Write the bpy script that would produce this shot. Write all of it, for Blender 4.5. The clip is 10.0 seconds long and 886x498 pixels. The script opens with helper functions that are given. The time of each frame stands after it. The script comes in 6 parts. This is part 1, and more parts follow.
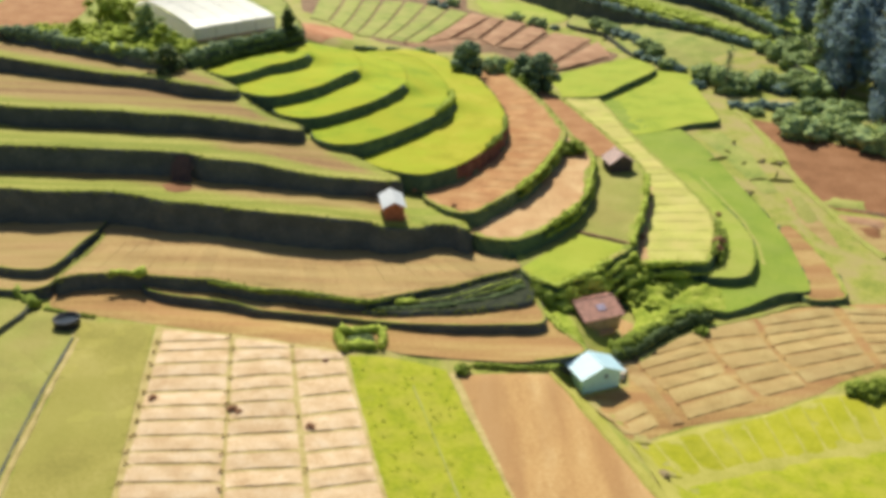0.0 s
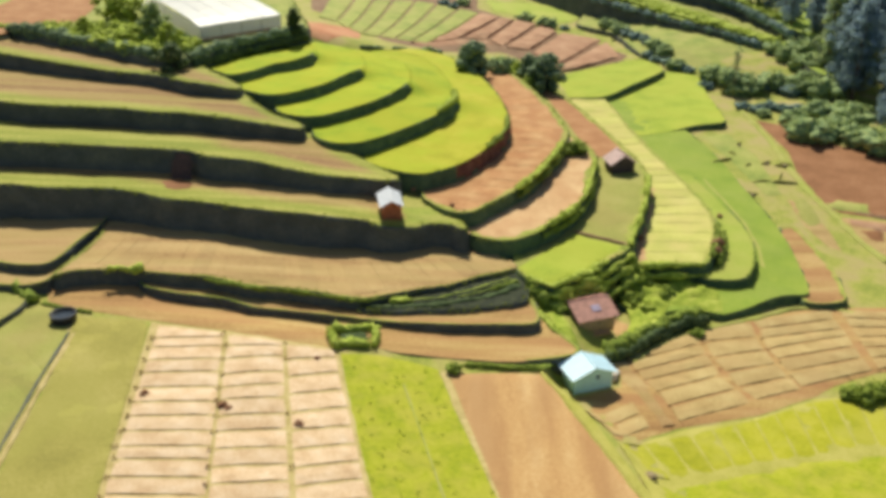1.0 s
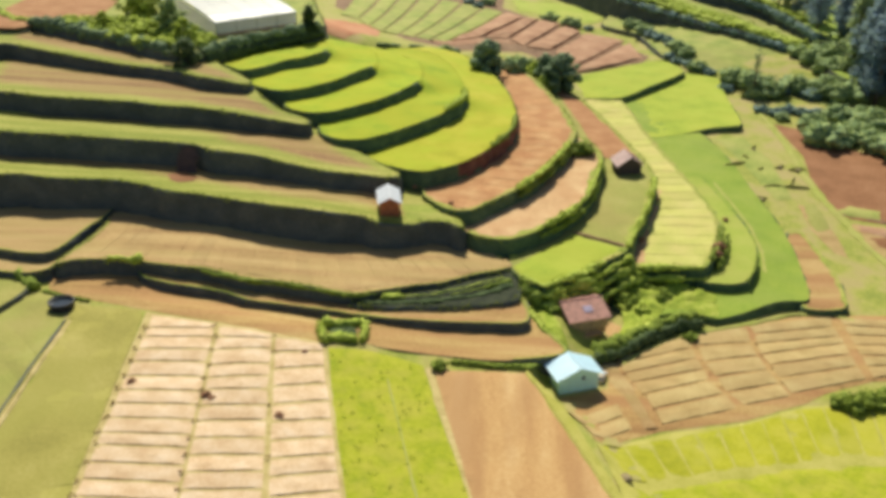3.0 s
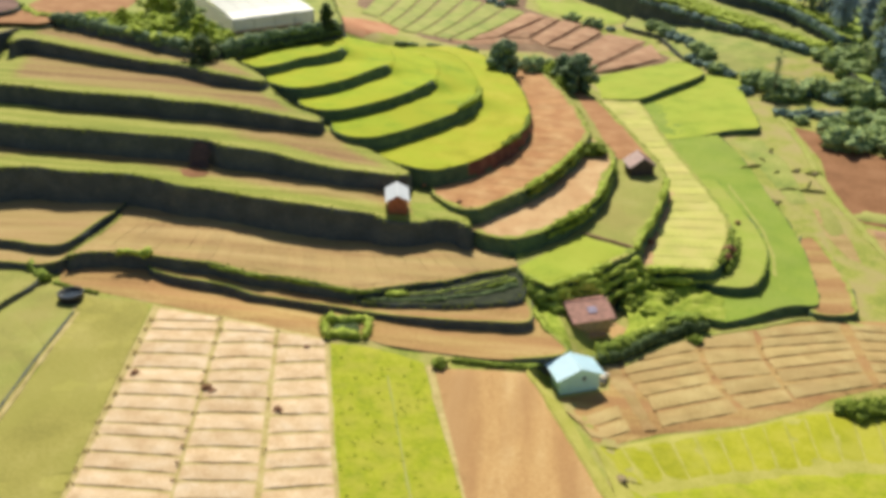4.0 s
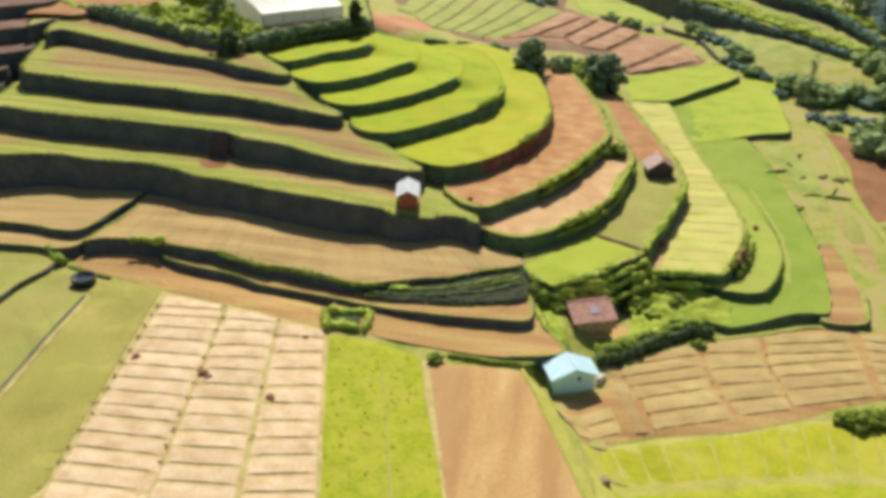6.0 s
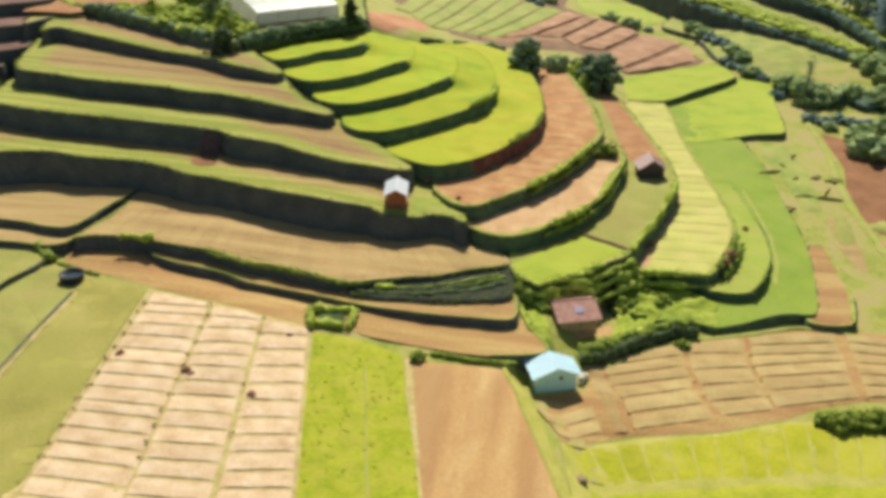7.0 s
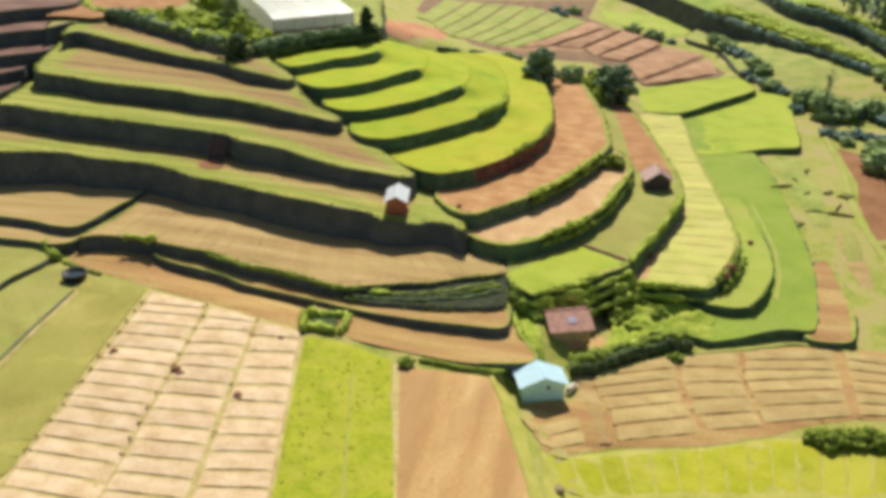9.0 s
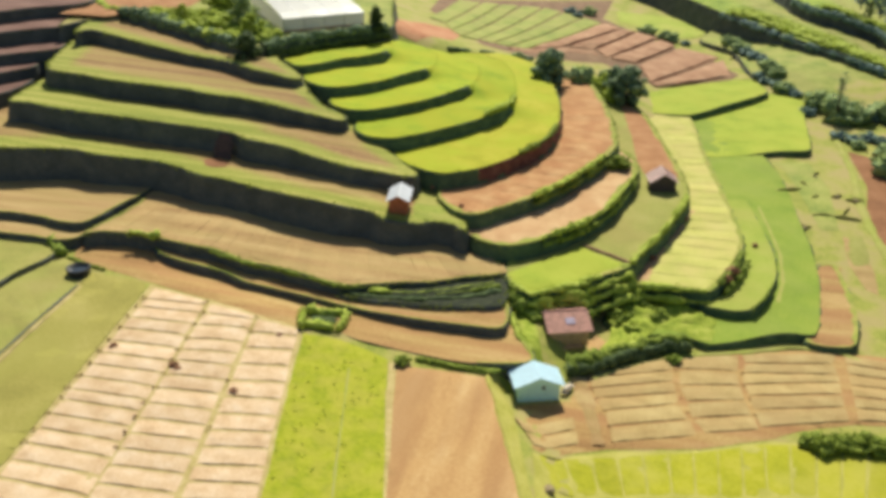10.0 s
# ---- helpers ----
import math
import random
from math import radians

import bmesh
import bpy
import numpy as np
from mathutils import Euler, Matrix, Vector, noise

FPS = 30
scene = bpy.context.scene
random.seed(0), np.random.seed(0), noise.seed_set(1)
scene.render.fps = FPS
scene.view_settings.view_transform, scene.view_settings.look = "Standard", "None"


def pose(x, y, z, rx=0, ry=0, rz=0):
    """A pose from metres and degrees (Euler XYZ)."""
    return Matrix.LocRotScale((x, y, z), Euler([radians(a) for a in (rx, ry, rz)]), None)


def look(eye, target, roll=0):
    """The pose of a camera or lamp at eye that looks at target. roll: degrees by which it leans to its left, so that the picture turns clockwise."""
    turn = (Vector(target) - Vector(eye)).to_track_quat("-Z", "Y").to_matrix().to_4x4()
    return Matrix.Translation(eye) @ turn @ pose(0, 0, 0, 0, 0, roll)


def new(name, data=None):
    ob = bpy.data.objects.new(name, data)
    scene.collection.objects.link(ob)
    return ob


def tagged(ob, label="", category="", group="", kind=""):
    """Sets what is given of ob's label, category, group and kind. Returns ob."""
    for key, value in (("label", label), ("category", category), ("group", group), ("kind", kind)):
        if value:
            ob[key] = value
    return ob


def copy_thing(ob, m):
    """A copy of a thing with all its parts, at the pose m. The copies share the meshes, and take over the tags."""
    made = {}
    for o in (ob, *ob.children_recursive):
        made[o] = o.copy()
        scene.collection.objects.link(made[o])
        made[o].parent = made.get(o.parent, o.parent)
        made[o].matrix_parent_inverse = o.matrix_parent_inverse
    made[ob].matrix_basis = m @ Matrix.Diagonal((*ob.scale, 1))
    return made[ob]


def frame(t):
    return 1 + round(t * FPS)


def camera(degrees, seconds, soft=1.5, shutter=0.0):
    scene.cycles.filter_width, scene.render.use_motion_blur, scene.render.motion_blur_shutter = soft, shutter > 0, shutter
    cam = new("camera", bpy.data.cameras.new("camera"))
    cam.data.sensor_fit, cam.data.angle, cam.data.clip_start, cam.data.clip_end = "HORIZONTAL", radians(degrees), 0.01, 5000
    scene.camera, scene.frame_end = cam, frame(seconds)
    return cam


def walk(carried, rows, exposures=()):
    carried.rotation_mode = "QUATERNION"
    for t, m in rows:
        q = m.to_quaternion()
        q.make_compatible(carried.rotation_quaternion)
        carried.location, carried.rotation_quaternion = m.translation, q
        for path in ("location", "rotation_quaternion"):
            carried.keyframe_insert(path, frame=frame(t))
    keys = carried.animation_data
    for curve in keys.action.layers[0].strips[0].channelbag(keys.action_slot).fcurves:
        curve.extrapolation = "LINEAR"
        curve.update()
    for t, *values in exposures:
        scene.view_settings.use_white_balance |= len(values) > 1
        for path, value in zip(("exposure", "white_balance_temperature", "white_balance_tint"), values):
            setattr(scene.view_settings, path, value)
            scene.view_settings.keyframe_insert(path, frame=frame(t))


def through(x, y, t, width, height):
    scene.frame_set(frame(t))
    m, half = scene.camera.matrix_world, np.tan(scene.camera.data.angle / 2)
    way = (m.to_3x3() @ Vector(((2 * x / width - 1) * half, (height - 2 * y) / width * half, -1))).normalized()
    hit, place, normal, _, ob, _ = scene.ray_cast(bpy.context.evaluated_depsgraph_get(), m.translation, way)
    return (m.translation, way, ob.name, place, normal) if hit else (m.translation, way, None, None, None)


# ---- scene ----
from mathutils.geometry import delaunay_2d_cdt

cam = camera(51.5, 10.0, soft=4.4)
METRES, EYE, TILT, LEAN, TURN = 28.0, 59.0, -26.0, 0.0, 0.0
ROWS = [
    (0.0, 0.0, 0.0, 0.0, -0.0, 0.0, -0.0),
    (0.5, 0.0505, -0.0017, -0.002, 0.53, -0.0, -0.28),
    (1.0, 0.0982, -0.0043, -0.0028, 1.04, -0.01, -0.53),
    (1.5, 0.1509, -0.0069, -0.004, 1.61, -0.03, -0.83),
    (2.0, 0.1999, -0.0085, -0.0047, 2.12, -0.05, -1.1),
    (2.5, 0.2526, -0.0104, -0.0052, 2.72, -0.08, -1.42),
    (4.0, 0.4046, -0.0136, -0.0081, 5.13, -0.2, -2.7),
    (4.5, 0.4615, -0.0126, -0.0082, 6.1, -0.27, -3.19),
    (5.0, 0.5102, -0.0119, -0.0083, 6.91, -0.34, -3.61),
    (5.5, 0.5629, -0.0105, -0.0079, 7.77, -0.42, -4.07),
    (7.0, 0.7194, -0.0087, 0.002, 8.79, -0.6, -4.69),
    (7.5, 0.765, -0.0068, 0.0038, 9.12, -0.64, -4.87),
    (8.0, 0.8132, -0.0038, 0.0064, 9.49, -0.69, -5.1),
    (8.5, 0.8558, -0.0004, 0.0116, 10.17, -0.69, -5.47),
    (9.0, 0.9043, 0.0036, 0.0118, 11.01, -0.25, -5.91),
    (9.5, 0.9533, 0.0069, 0.0145, 11.68, -0.3, -6.23),
    (10.0, 0.9979, 0.0113, 0.0173, 12.26, -0.36, -6.53),
]
walk(cam, [(t, pose(0, 0, EYE, TILT, LEAN, TURN) @ pose(METRES * x, METRES * y, METRES * z, 90 + pitch, roll, yaw)) for t, x, y, z, yaw, pitch, roll in ROWS])


# ---- world and sun ----
SUN_TURN, SUN_HEIGHT = radians(-10), radians(46)
world = bpy.data.worlds.new("sky")
scene.world = world
world.use_nodes = True
wn, wl = world.node_tree.nodes, world.node_tree.links
sky = wn.new("ShaderNodeTexSky")
sky.sky_type, sky.sun_disc, sky.sun_elevation, sky.sun_rotation = "NISHITA", False, SUN_HEIGHT, SUN_TURN
wl.new(sky.outputs[0], wn["Background"].inputs[0])
wn["Background"].inputs[1].default_value = 0.076
sun = new("sun", bpy.data.lights.new("sun", "SUN"))
sun.data.energy, sun.data.angle, sun.data.color = 5.45, radians(0.6), (1.0, 0.95, 0.795)
sun_dir = Vector((math.sin(SUN_TURN) * math.cos(SUN_HEIGHT), math.cos(SUN_TURN) * math.cos(SUN_HEIGHT), math.sin(SUN_HEIGHT)))
sun.matrix_world = look(sun_dir * 200, (0, 0, 0))
scene.view_settings.exposure = 0.12


# ---- materials ----
def surface(name, low, mid, high, size=1.5, fine=0.2, rough=0.9, bump=0.3, streak=None, spec=0.2, tint=None, lip=None):
    """Soil, crop or grass: two sizes of noise between three colours, with fine relief. streak: (x, y) stretch of the coarse noise. tint: colour, size and share of large patches.
    lip: three colours of the grass that grows in from the edge, by the mesh's "verge" values."""
    m = bpy.data.materials.new(name)
    m.use_nodes = True
    n, l = m.node_tree.nodes, m.node_tree.links
    bsdf = n["Principled BSDF"]
    geo = n.new("ShaderNodeNewGeometry")
    mp = n.new("ShaderNodeMapping")
    mp.inputs["Scale"].default_value = (*(streak or (1, 1)), 1)
    l.new(geo.outputs["Position"], mp.inputs["Vector"])
    big = n.new("ShaderNodeTexNoise")
    big.inputs["Scale"].default_value, big.inputs["Detail"].default_value = 1 / size, 4
    l.new(mp.outputs[0], big.inputs["Vector"])
    small = n.new("ShaderNodeTexNoise")
    small.inputs["Scale"].default_value, small.inputs["Detail"].default_value = 1 / fine, 3
    l.new(geo.outputs["Position"], small.inputs["Vector"])
    mix = n.new("ShaderNodeMix")
    mix.data_type = "FLOAT"
    mix.inputs[0].default_value = 0.4
    l.new(big.outputs["Fac"], mix.inputs[2])
    l.new(small.outputs["Fac"], mix.inputs[3])
    ramp = n.new("ShaderNodeValToRGB")
    e = ramp.color_ramp.elements
    e[0].position, e[0].color = 0.36, (*low, 1)
    e[1].position, e[1].color = 0.64, (*high, 1)
    e.new(0.5).color = (*mid, 1)
    l.new(mix.outputs[0], ramp.inputs[0])
    hue = n.new("ShaderNodeHueSaturation")
    inf = n.new("ShaderNodeObjectInfo")
    rng = n.new("ShaderNodeMapRange")
    rng.inputs["To Min"].default_value, rng.inputs["To Max"].default_value = 0.93, 1.07
    l.new(inf.outputs["Random"], rng.inputs["Value"])
    l.new(rng.outputs[0], hue.inputs["Value"])
    colour = ramp.outputs[0]
    if tint:
        wide = n.new("ShaderNodeTexNoise")
        wide.inputs["Scale"].default_value, wide.inputs["Detail"].default_value = 1 / tint[1], 3
        l.new(mp.outputs[0], wide.inputs["Vector"])
        share = n.new("ShaderNodeMapRange")
        share.inputs["From Min"].default_value, share.inputs["From Max"].default_value = 0.42, 0.62
        share.inputs["To Max"].default_value = tint[2]
        l.new(wide.outputs["Fac"], share.inputs["Value"])
        blend = n.new("ShaderNodeMix")
        blend.data_type = "RGBA"
        l.new(share.outputs[0], blend.inputs[0])
        l.new(colour, blend.inputs[6])
        blend.inputs[7].default_value = (*tint[0], 1)
        colour = blend.outputs[2]
    if lip:
        grass = n.new("ShaderNodeValToRGB")
        e = grass.color_ramp.elements
        e[0].position, e[0].color = 0.36, (*lip[0], 1)
        e[1].position, e[1].color = 0.64, (*lip[2], 1)
        e.new(0.5).color = (*lip[1], 1)
        l.new(mix.outputs[0], grass.inputs[0])
        edge = n.new("ShaderNodeAttribute")
        edge.attribute_name = "verge"
        ragged = n.new("ShaderNodeMath")
        ragged.operation = "MULTIPLY_ADD"
        ragged.inputs[1].default_value = 1.3
        l.new(mix.outputs[0], ragged.inputs[0])
        l.new(edge.outputs["Fac"], ragged.inputs[2])
        share = n.new("ShaderNodeMapRange")
        share.interpolation_type = "SMOOTHSTEP"
        share.inputs["From Min"].default_value, share.inputs["From Max"].default_value = 0.85, 1.35
        l.new(ragged.outputs[0], share.inputs["Value"])
        blend = n.new("ShaderNodeMix")
        blend.data_type = "RGBA"
        l.new(share.outputs[0], blend.inputs[0])
        l.new(colour, blend.inputs[6])
        l.new(grass.outputs[0], blend.inputs[7])
        colour = blend.outputs[2]
    l.new(colour, hue.inputs["Color"])
    l.new(hue.outputs[0], bsdf.inputs["Base Color"])
    bsdf.inputs["Roughness"].default_value = rough
    bsdf.inputs["Specular IOR Level"].default_value = spec
    if bump:
        b = n.new("ShaderNodeBump")
        b.inputs["Strength"].default_value, b.inputs["Distance"].default_value = bump, 0.15
        l.new(small.outputs["Fac"], b.inputs["Height"])
        l.new(b.outputs[0], bsdf.inputs["Normal"])
    return m


GRASS = surface("meadow_grass", (0.21, 0.24, 0.04), (0.31, 0.315, 0.06), (0.40, 0.37, 0.10), 5, 0.6, tint=((0.35, 0.275, 0.12), 5, 0.75))
# Darker and cooler than the treads' grass: the banks' shade is partly in it
BANK = surface("shade_toned_bank", (0.072, 0.08, 0.07), (0.092, 0.1, 0.088), (0.125, 0.13, 0.105), 3.0, 0.5, bump=0.3)
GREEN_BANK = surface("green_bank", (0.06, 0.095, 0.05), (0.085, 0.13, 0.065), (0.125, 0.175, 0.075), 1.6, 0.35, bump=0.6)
RED_BANK = surface("red_earth_bank", (0.10, 0.04, 0.028), (0.17, 0.07, 0.045), (0.25, 0.115, 0.07), 1.5, 0.3, bump=0.5)
LIP = surface("lip_grass", (0.175, 0.22, 0.032), (0.26, 0.30, 0.046), (0.36, 0.36, 0.08), 1.8, 0.3, bump=0.4, streak=(0.3, 1), tint=((0.35, 0.29, 0.09), 3, 0.5))
PALE_LIME = surface("pale_lime_crop", (0.22, 0.29, 0.025), (0.295, 0.355, 0.034), (0.355, 0.39, 0.05), 5, 0.35, tint=((0.33, 0.36, 0.04), 8, 0.7))
LIME = surface("lime_crop", (0.205, 0.285, 0.007), (0.28, 0.345, 0.009), (0.345, 0.375, 0.016), 4, 0.35, tint=((0.335, 0.345, 0.011), 7, 0.8))
YELLOW = surface("yellow_crop", (0.36, 0.37, 0.085), (0.455, 0.44, 0.115), (0.53, 0.49, 0.165), 5, 0.4, tint=((0.50, 0.42, 0.15), 6, 0.6))
GREEN = surface("green_crop", (0.235, 0.305, 0.036), (0.30, 0.36, 0.05), (0.36, 0.39, 0.075), 6, 0.4, tint=((0.38, 0.375, 0.085), 8, 0.6))
OCHRE_OLIVE = surface("ochre_olive_crop", (0.25, 0.225, 0.05), (0.315, 0.28, 0.065), (0.38, 0.33, 0.095), 6, 0.4, tint=((0.30, 0.28, 0.06), 9, 0.6))
OLIVE = surface("olive_crop", (0.22, 0.23, 0.05), (0.285, 0.285, 0.066), (0.35, 0.33, 0.10), 6, 0.4, tint=((0.31, 0.25, 0.08), 9, 0.5))
SOIL = surface("tan_soil", (0.25, 0.135, 0.05), (0.39, 0.25, 0.09), (0.48, 0.345, 0.14), 2.6, 0.3, streak=(0.16, 1.3), tint=((0.35, 0.175, 0.075), 2.5, 0.6))
RED_SOIL = surface("red_soil", (0.36, 0.17, 0.068), (0.46, 0.25, 0.105), (0.54, 0.335, 0.155), 3, 0.3, tint=((0.38, 0.175, 0.072), 3.5, 0.6))
STUBBLE = surface("stubble", (0.19, 0.095, 0.045), (0.31, 0.195, 0.078), (0.42, 0.305, 0.125), 2.2, 0.3, streak=(0.06, 1.3), tint=((0.31, 0.25, 0.07), 2.4, 0.6), lip=((0.165, 0.20, 0.028), (0.265, 0.28, 0.045), (0.40, 0.365, 0.10)))
ORANGE_SOIL = surface("orange_red_soil", (0.36, 0.15, 0.07), (0.46, 0.20, 0.10), (0.52, 0.27, 0.14), 4, 0.3, tint=((0.44, 0.26, 0.13), 4, 0.5))
PALE_SOIL = surface("pale_soil", (0.50, 0.335, 0.185), (0.60, 0.435, 0.265), (0.67, 0.52, 0.355), 2, 0.25)

LIGHT_SOIL = surface("light_soil", (0.42, 0.255, 0.12), (0.52, 0.335, 0.17), (0.58, 0.41, 0.22), 3, 0.3, tint=((0.44, 0.24, 0.11), 4, 0.5))
OLIVE_SOIL = surface("olive_tan_soil", (0.28, 0.165, 0.068), (0.395, 0.262, 0.11), (0.465, 0.34, 0.15), 2.6, 0.3, streak=(0.16, 1.3), tint=((0.34, 0.255, 0.09), 3, 0.5))
RUSSET_SOIL = surface("russet_soil", (0.30, 0.138, 0.057), (0.37, 0.182, 0.078), (0.43, 0.24, 0.11), 3, 0.3)
# Near-black tread of the bank shelf: the bank's shadow band is this colour
SHELF_SHADE = surface("shelf_shade", (0.016, 0.021, 0.012), (0.03, 0.038, 0.02), (0.06, 0.068, 0.03), 1.2, 0.3, bump=0.8)
TUSSOCK = surface("tussock_grass", (0.17, 0.23, 0.02), (0.28, 0.34, 0.035), (0.40, 0.42, 0.08), 1.4, 0.3, bump=0.8)
YELLOW_LIME = surface("yellow_lime_crop", (0.28, 0.285, 0.012), (0.35, 0.34, 0.018), (0.40, 0.375, 0.035), 4, 0.35, tint=((0.30, 0.36, 0.012), 6, 0.6))
DEEP_GREEN = surface("deep_green_crop", (0.18, 0.265, 0.026), (0.235, 0.315, 0.036), (0.29, 0.345, 0.05), 6, 0.4, tint=((0.28, 0.33, 0.06), 8, 0.5))
MEADOW = surface("pale_meadow", (0.18, 0.235, 0.045), (0.275, 0.31, 0.065), (0.37, 0.375, 0.10), 5, 0.6, tint=((0.35, 0.32, 0.10), 7, 0.5))
PALE_VERGE = surface("pale_verge_grass", (0.28, 0.31, 0.055), (0.345, 0.365, 0.075), (0.41, 0.40, 0.11), 3, 0.4, tint=((0.36, 0.33, 0.10), 4, 0.6))
SLOPE_MEADOW = surface("meadow_over_slope", (0.20, 0.235, 0.05), (0.29, 0.31, 0.07), (0.37, 0.37, 0.11), 5, 0.6, tint=((0.36, 0.31, 0.11), 7, 0.6), lip=((0.15, 0.225, 0.03), (0.24, 0.32, 0.04), (0.36, 0.40, 0.07)))
PINK_SOIL = surface("pinkish_soil", (0.28, 0.145, 0.08), (0.37, 0.205, 0.115), (0.45, 0.28, 0.165), 4, 0.3)
DARK_RED_SOIL = surface("dark_red_soil", (0.19, 0.085, 0.035), (0.25, 0.115, 0.05), (0.31, 0.155, 0.075), 5, 0.4)
VERGE_SOIL = surface("path_soil", (0.36, 0.28, 0.10), (0.48, 0.38, 0.15), (0.58, 0.46, 0.22), 2, 0.3)
SOIL_BED = surface("ridge_soil", (0.34, 0.235, 0.09), (0.43, 0.315, 0.13), (0.485, 0.37, 0.165), 3, 0.3, tint=((0.40, 0.265, 0.11), 4, 0.5))
SOIL_STRIPED = surface("ploughed_soil", (0.39, 0.215, 0.085), (0.48, 0.295, 0.12), (0.56, 0.38, 0.18), 3.0, 0.3, streak=(1, 0.14), tint=((0.36, 0.20, 0.085), 3.5, 0.7))
LIME_STRIPED = surface("lime_flat", (0.275, 0.285, 0.012), (0.35, 0.342, 0.017), (0.41, 0.378, 0.04), 4, 0.4, tint=((0.39, 0.36, 0.06), 5, 0.6))
LEAFY = surface("leafy_crop", (0.215, 0.26, 0.010), (0.295, 0.32, 0.014), (0.365, 0.365, 0.03), 1.8, 0.5, bump=0.6, tint=((0.38, 0.34, 0.05), 2.5, 0.5))


def foliage(name, dark, light, through=0.3):
    """Leaves: each its own shade, letting some sun through."""
    m = bpy.data.materials.new(name)
    m.use_nodes = True
    n, l = m.node_tree.nodes, m.node_tree.links
    geo = n.new("ShaderNodeNewGeometry")
    ramp = n.new("ShaderNodeValToRGB")
    ramp.color_ramp.elements[0].color, ramp.color_ramp.elements[1].color = (*dark, 1), (*light, 1)
    l.new(geo.outputs["Random Per Island"], ramp.inputs[0])
    bsdf = n["Principled BSDF"]
    bsdf.inputs["Roughness"].default_value = 0.6
    bsdf.inputs["Specular IOR Level"].default_value = 0.12
    l.new(ramp.outputs[0], bsdf.inputs["Base Color"])
    thin = n.new("ShaderNodeBsdfTranslucent")
    l.new(ramp.outputs[0], thin.inputs["Color"])
    mix = n.new("ShaderNodeMixShader")
    mix.inputs[0].default_value = through
    l.new(bsdf.outputs[0], mix.inputs[1])
    l.new(thin.outputs[0], mix.inputs[2])
    l.new(mix.outputs[0], n["Material Output"].inputs[0])
    return m


TUFT = foliage("grass_blades", (0.13, 0.175, 0.02), (0.30, 0.34, 0.05), 0.35)
SHRUB = foliage("shrub_leaves", (0.10, 0.15, 0.02), (0.30, 0.37, 0.05), 0.45)
STREAM_LEAF = foliage("stream_leaves", (0.12, 0.19, 0.08), (0.48, 0.56, 0.20), 0.5)
DARK_SOIL = surface("furrow_soil", (0.16, 0.09, 0.05), (0.22, 0.13, 0.07), (0.28, 0.18, 0.10), 3, 0.3)
SHRUB_BRIGHT = foliage("bright_leaves", (0.18, 0.26, 0.02), (0.46, 0.52, 0.07), 0.5)
WEED = foliage("dry_weeds", (0.11, 0.055, 0.025), (0.27, 0.155, 0.07))
TREE_LEAF = foliage("tree_leaves", (0.08, 0.14, 0.085), (0.26, 0.36, 0.16), 0.45)
# Lightened and blued: the distance haze over the wood is in the colour
WOOD_LEAF = foliage("haze_toned_leaves", (0.17, 0.25, 0.34), (0.36, 0.46, 0.42), 0.6)


# Brightened leaves: sunlight and haze on backlit crowns are in this colour
EDGE_LEAF = foliage("light_toned_leaves", (0.24, 0.32, 0.16), (0.58, 0.64, 0.28), 0.65)
RED_LEAF = foliage("reddish_leaves", (0.22, 0.10, 0.055), (0.48, 0.26, 0.14), 0.4)
# Darker, bluer copy of the stream leaves: blue shade is in the colour
SHADE_LEAF = foliage("shade_toned_leaves", (0.08, 0.14, 0.13), (0.28, 0.39, 0.24), 0.4)
# Dark leaf colour; also carries shade at hedge feet, banks and the hedged plot
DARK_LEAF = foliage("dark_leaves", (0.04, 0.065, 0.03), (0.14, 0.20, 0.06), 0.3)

# the close inner mass of leaves that each kind of leaf grows on
LEAF_MASS = {
    TUFT: surface("inner_grass", (0.10, 0.13, 0.02), (0.18, 0.22, 0.03), (0.27, 0.30, 0.05), 0.9, 0.25, bump=0.8),
    SHRUB: surface("inner_shrub", (0.10, 0.14, 0.02), (0.18, 0.235, 0.03), (0.27, 0.32, 0.05), 0.9, 0.25, bump=0.8),
    SHRUB_BRIGHT: surface("inner_bright", (0.20, 0.27, 0.03), (0.34, 0.41, 0.055), (0.46, 0.50, 0.10), 0.9, 0.25, bump=0.8),
    STREAM_LEAF: surface("inner_stream", (0.09, 0.15, 0.08), (0.22, 0.30, 0.12), (0.42, 0.47, 0.16), 0.9, 0.25, bump=0.8),
    TREE_LEAF: surface("inner_tree", (0.085, 0.13, 0.08), (0.16, 0.22, 0.11), (0.26, 0.33, 0.15), 0.9, 0.25, bump=0.8),
    EDGE_LEAF: surface("inner_edge", (0.20, 0.28, 0.17), (0.32, 0.41, 0.22), (0.46, 0.54, 0.26), 1.5, 0.4, bump=0.8),
    RED_LEAF: surface("inner_red", (0.20, 0.09, 0.05), (0.32, 0.16, 0.09), (0.44, 0.25, 0.14), 0.9, 0.25, bump=0.8),
    SHADE_LEAF: surface("inner_shade", (0.085, 0.13, 0.15), (0.15, 0.22, 0.20), (0.24, 0.32, 0.21), 0.9, 0.25, bump=0.8),
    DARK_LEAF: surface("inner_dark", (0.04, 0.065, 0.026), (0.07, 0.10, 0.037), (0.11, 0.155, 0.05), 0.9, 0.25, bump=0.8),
    # haze put into the inner foliage colour as well
    WOOD_LEAF: surface("inner_haze", (0.19, 0.26, 0.36), (0.25, 0.33, 0.42), (0.33, 0.42, 0.42), 2.0, 0.5, bump=0.8),
}


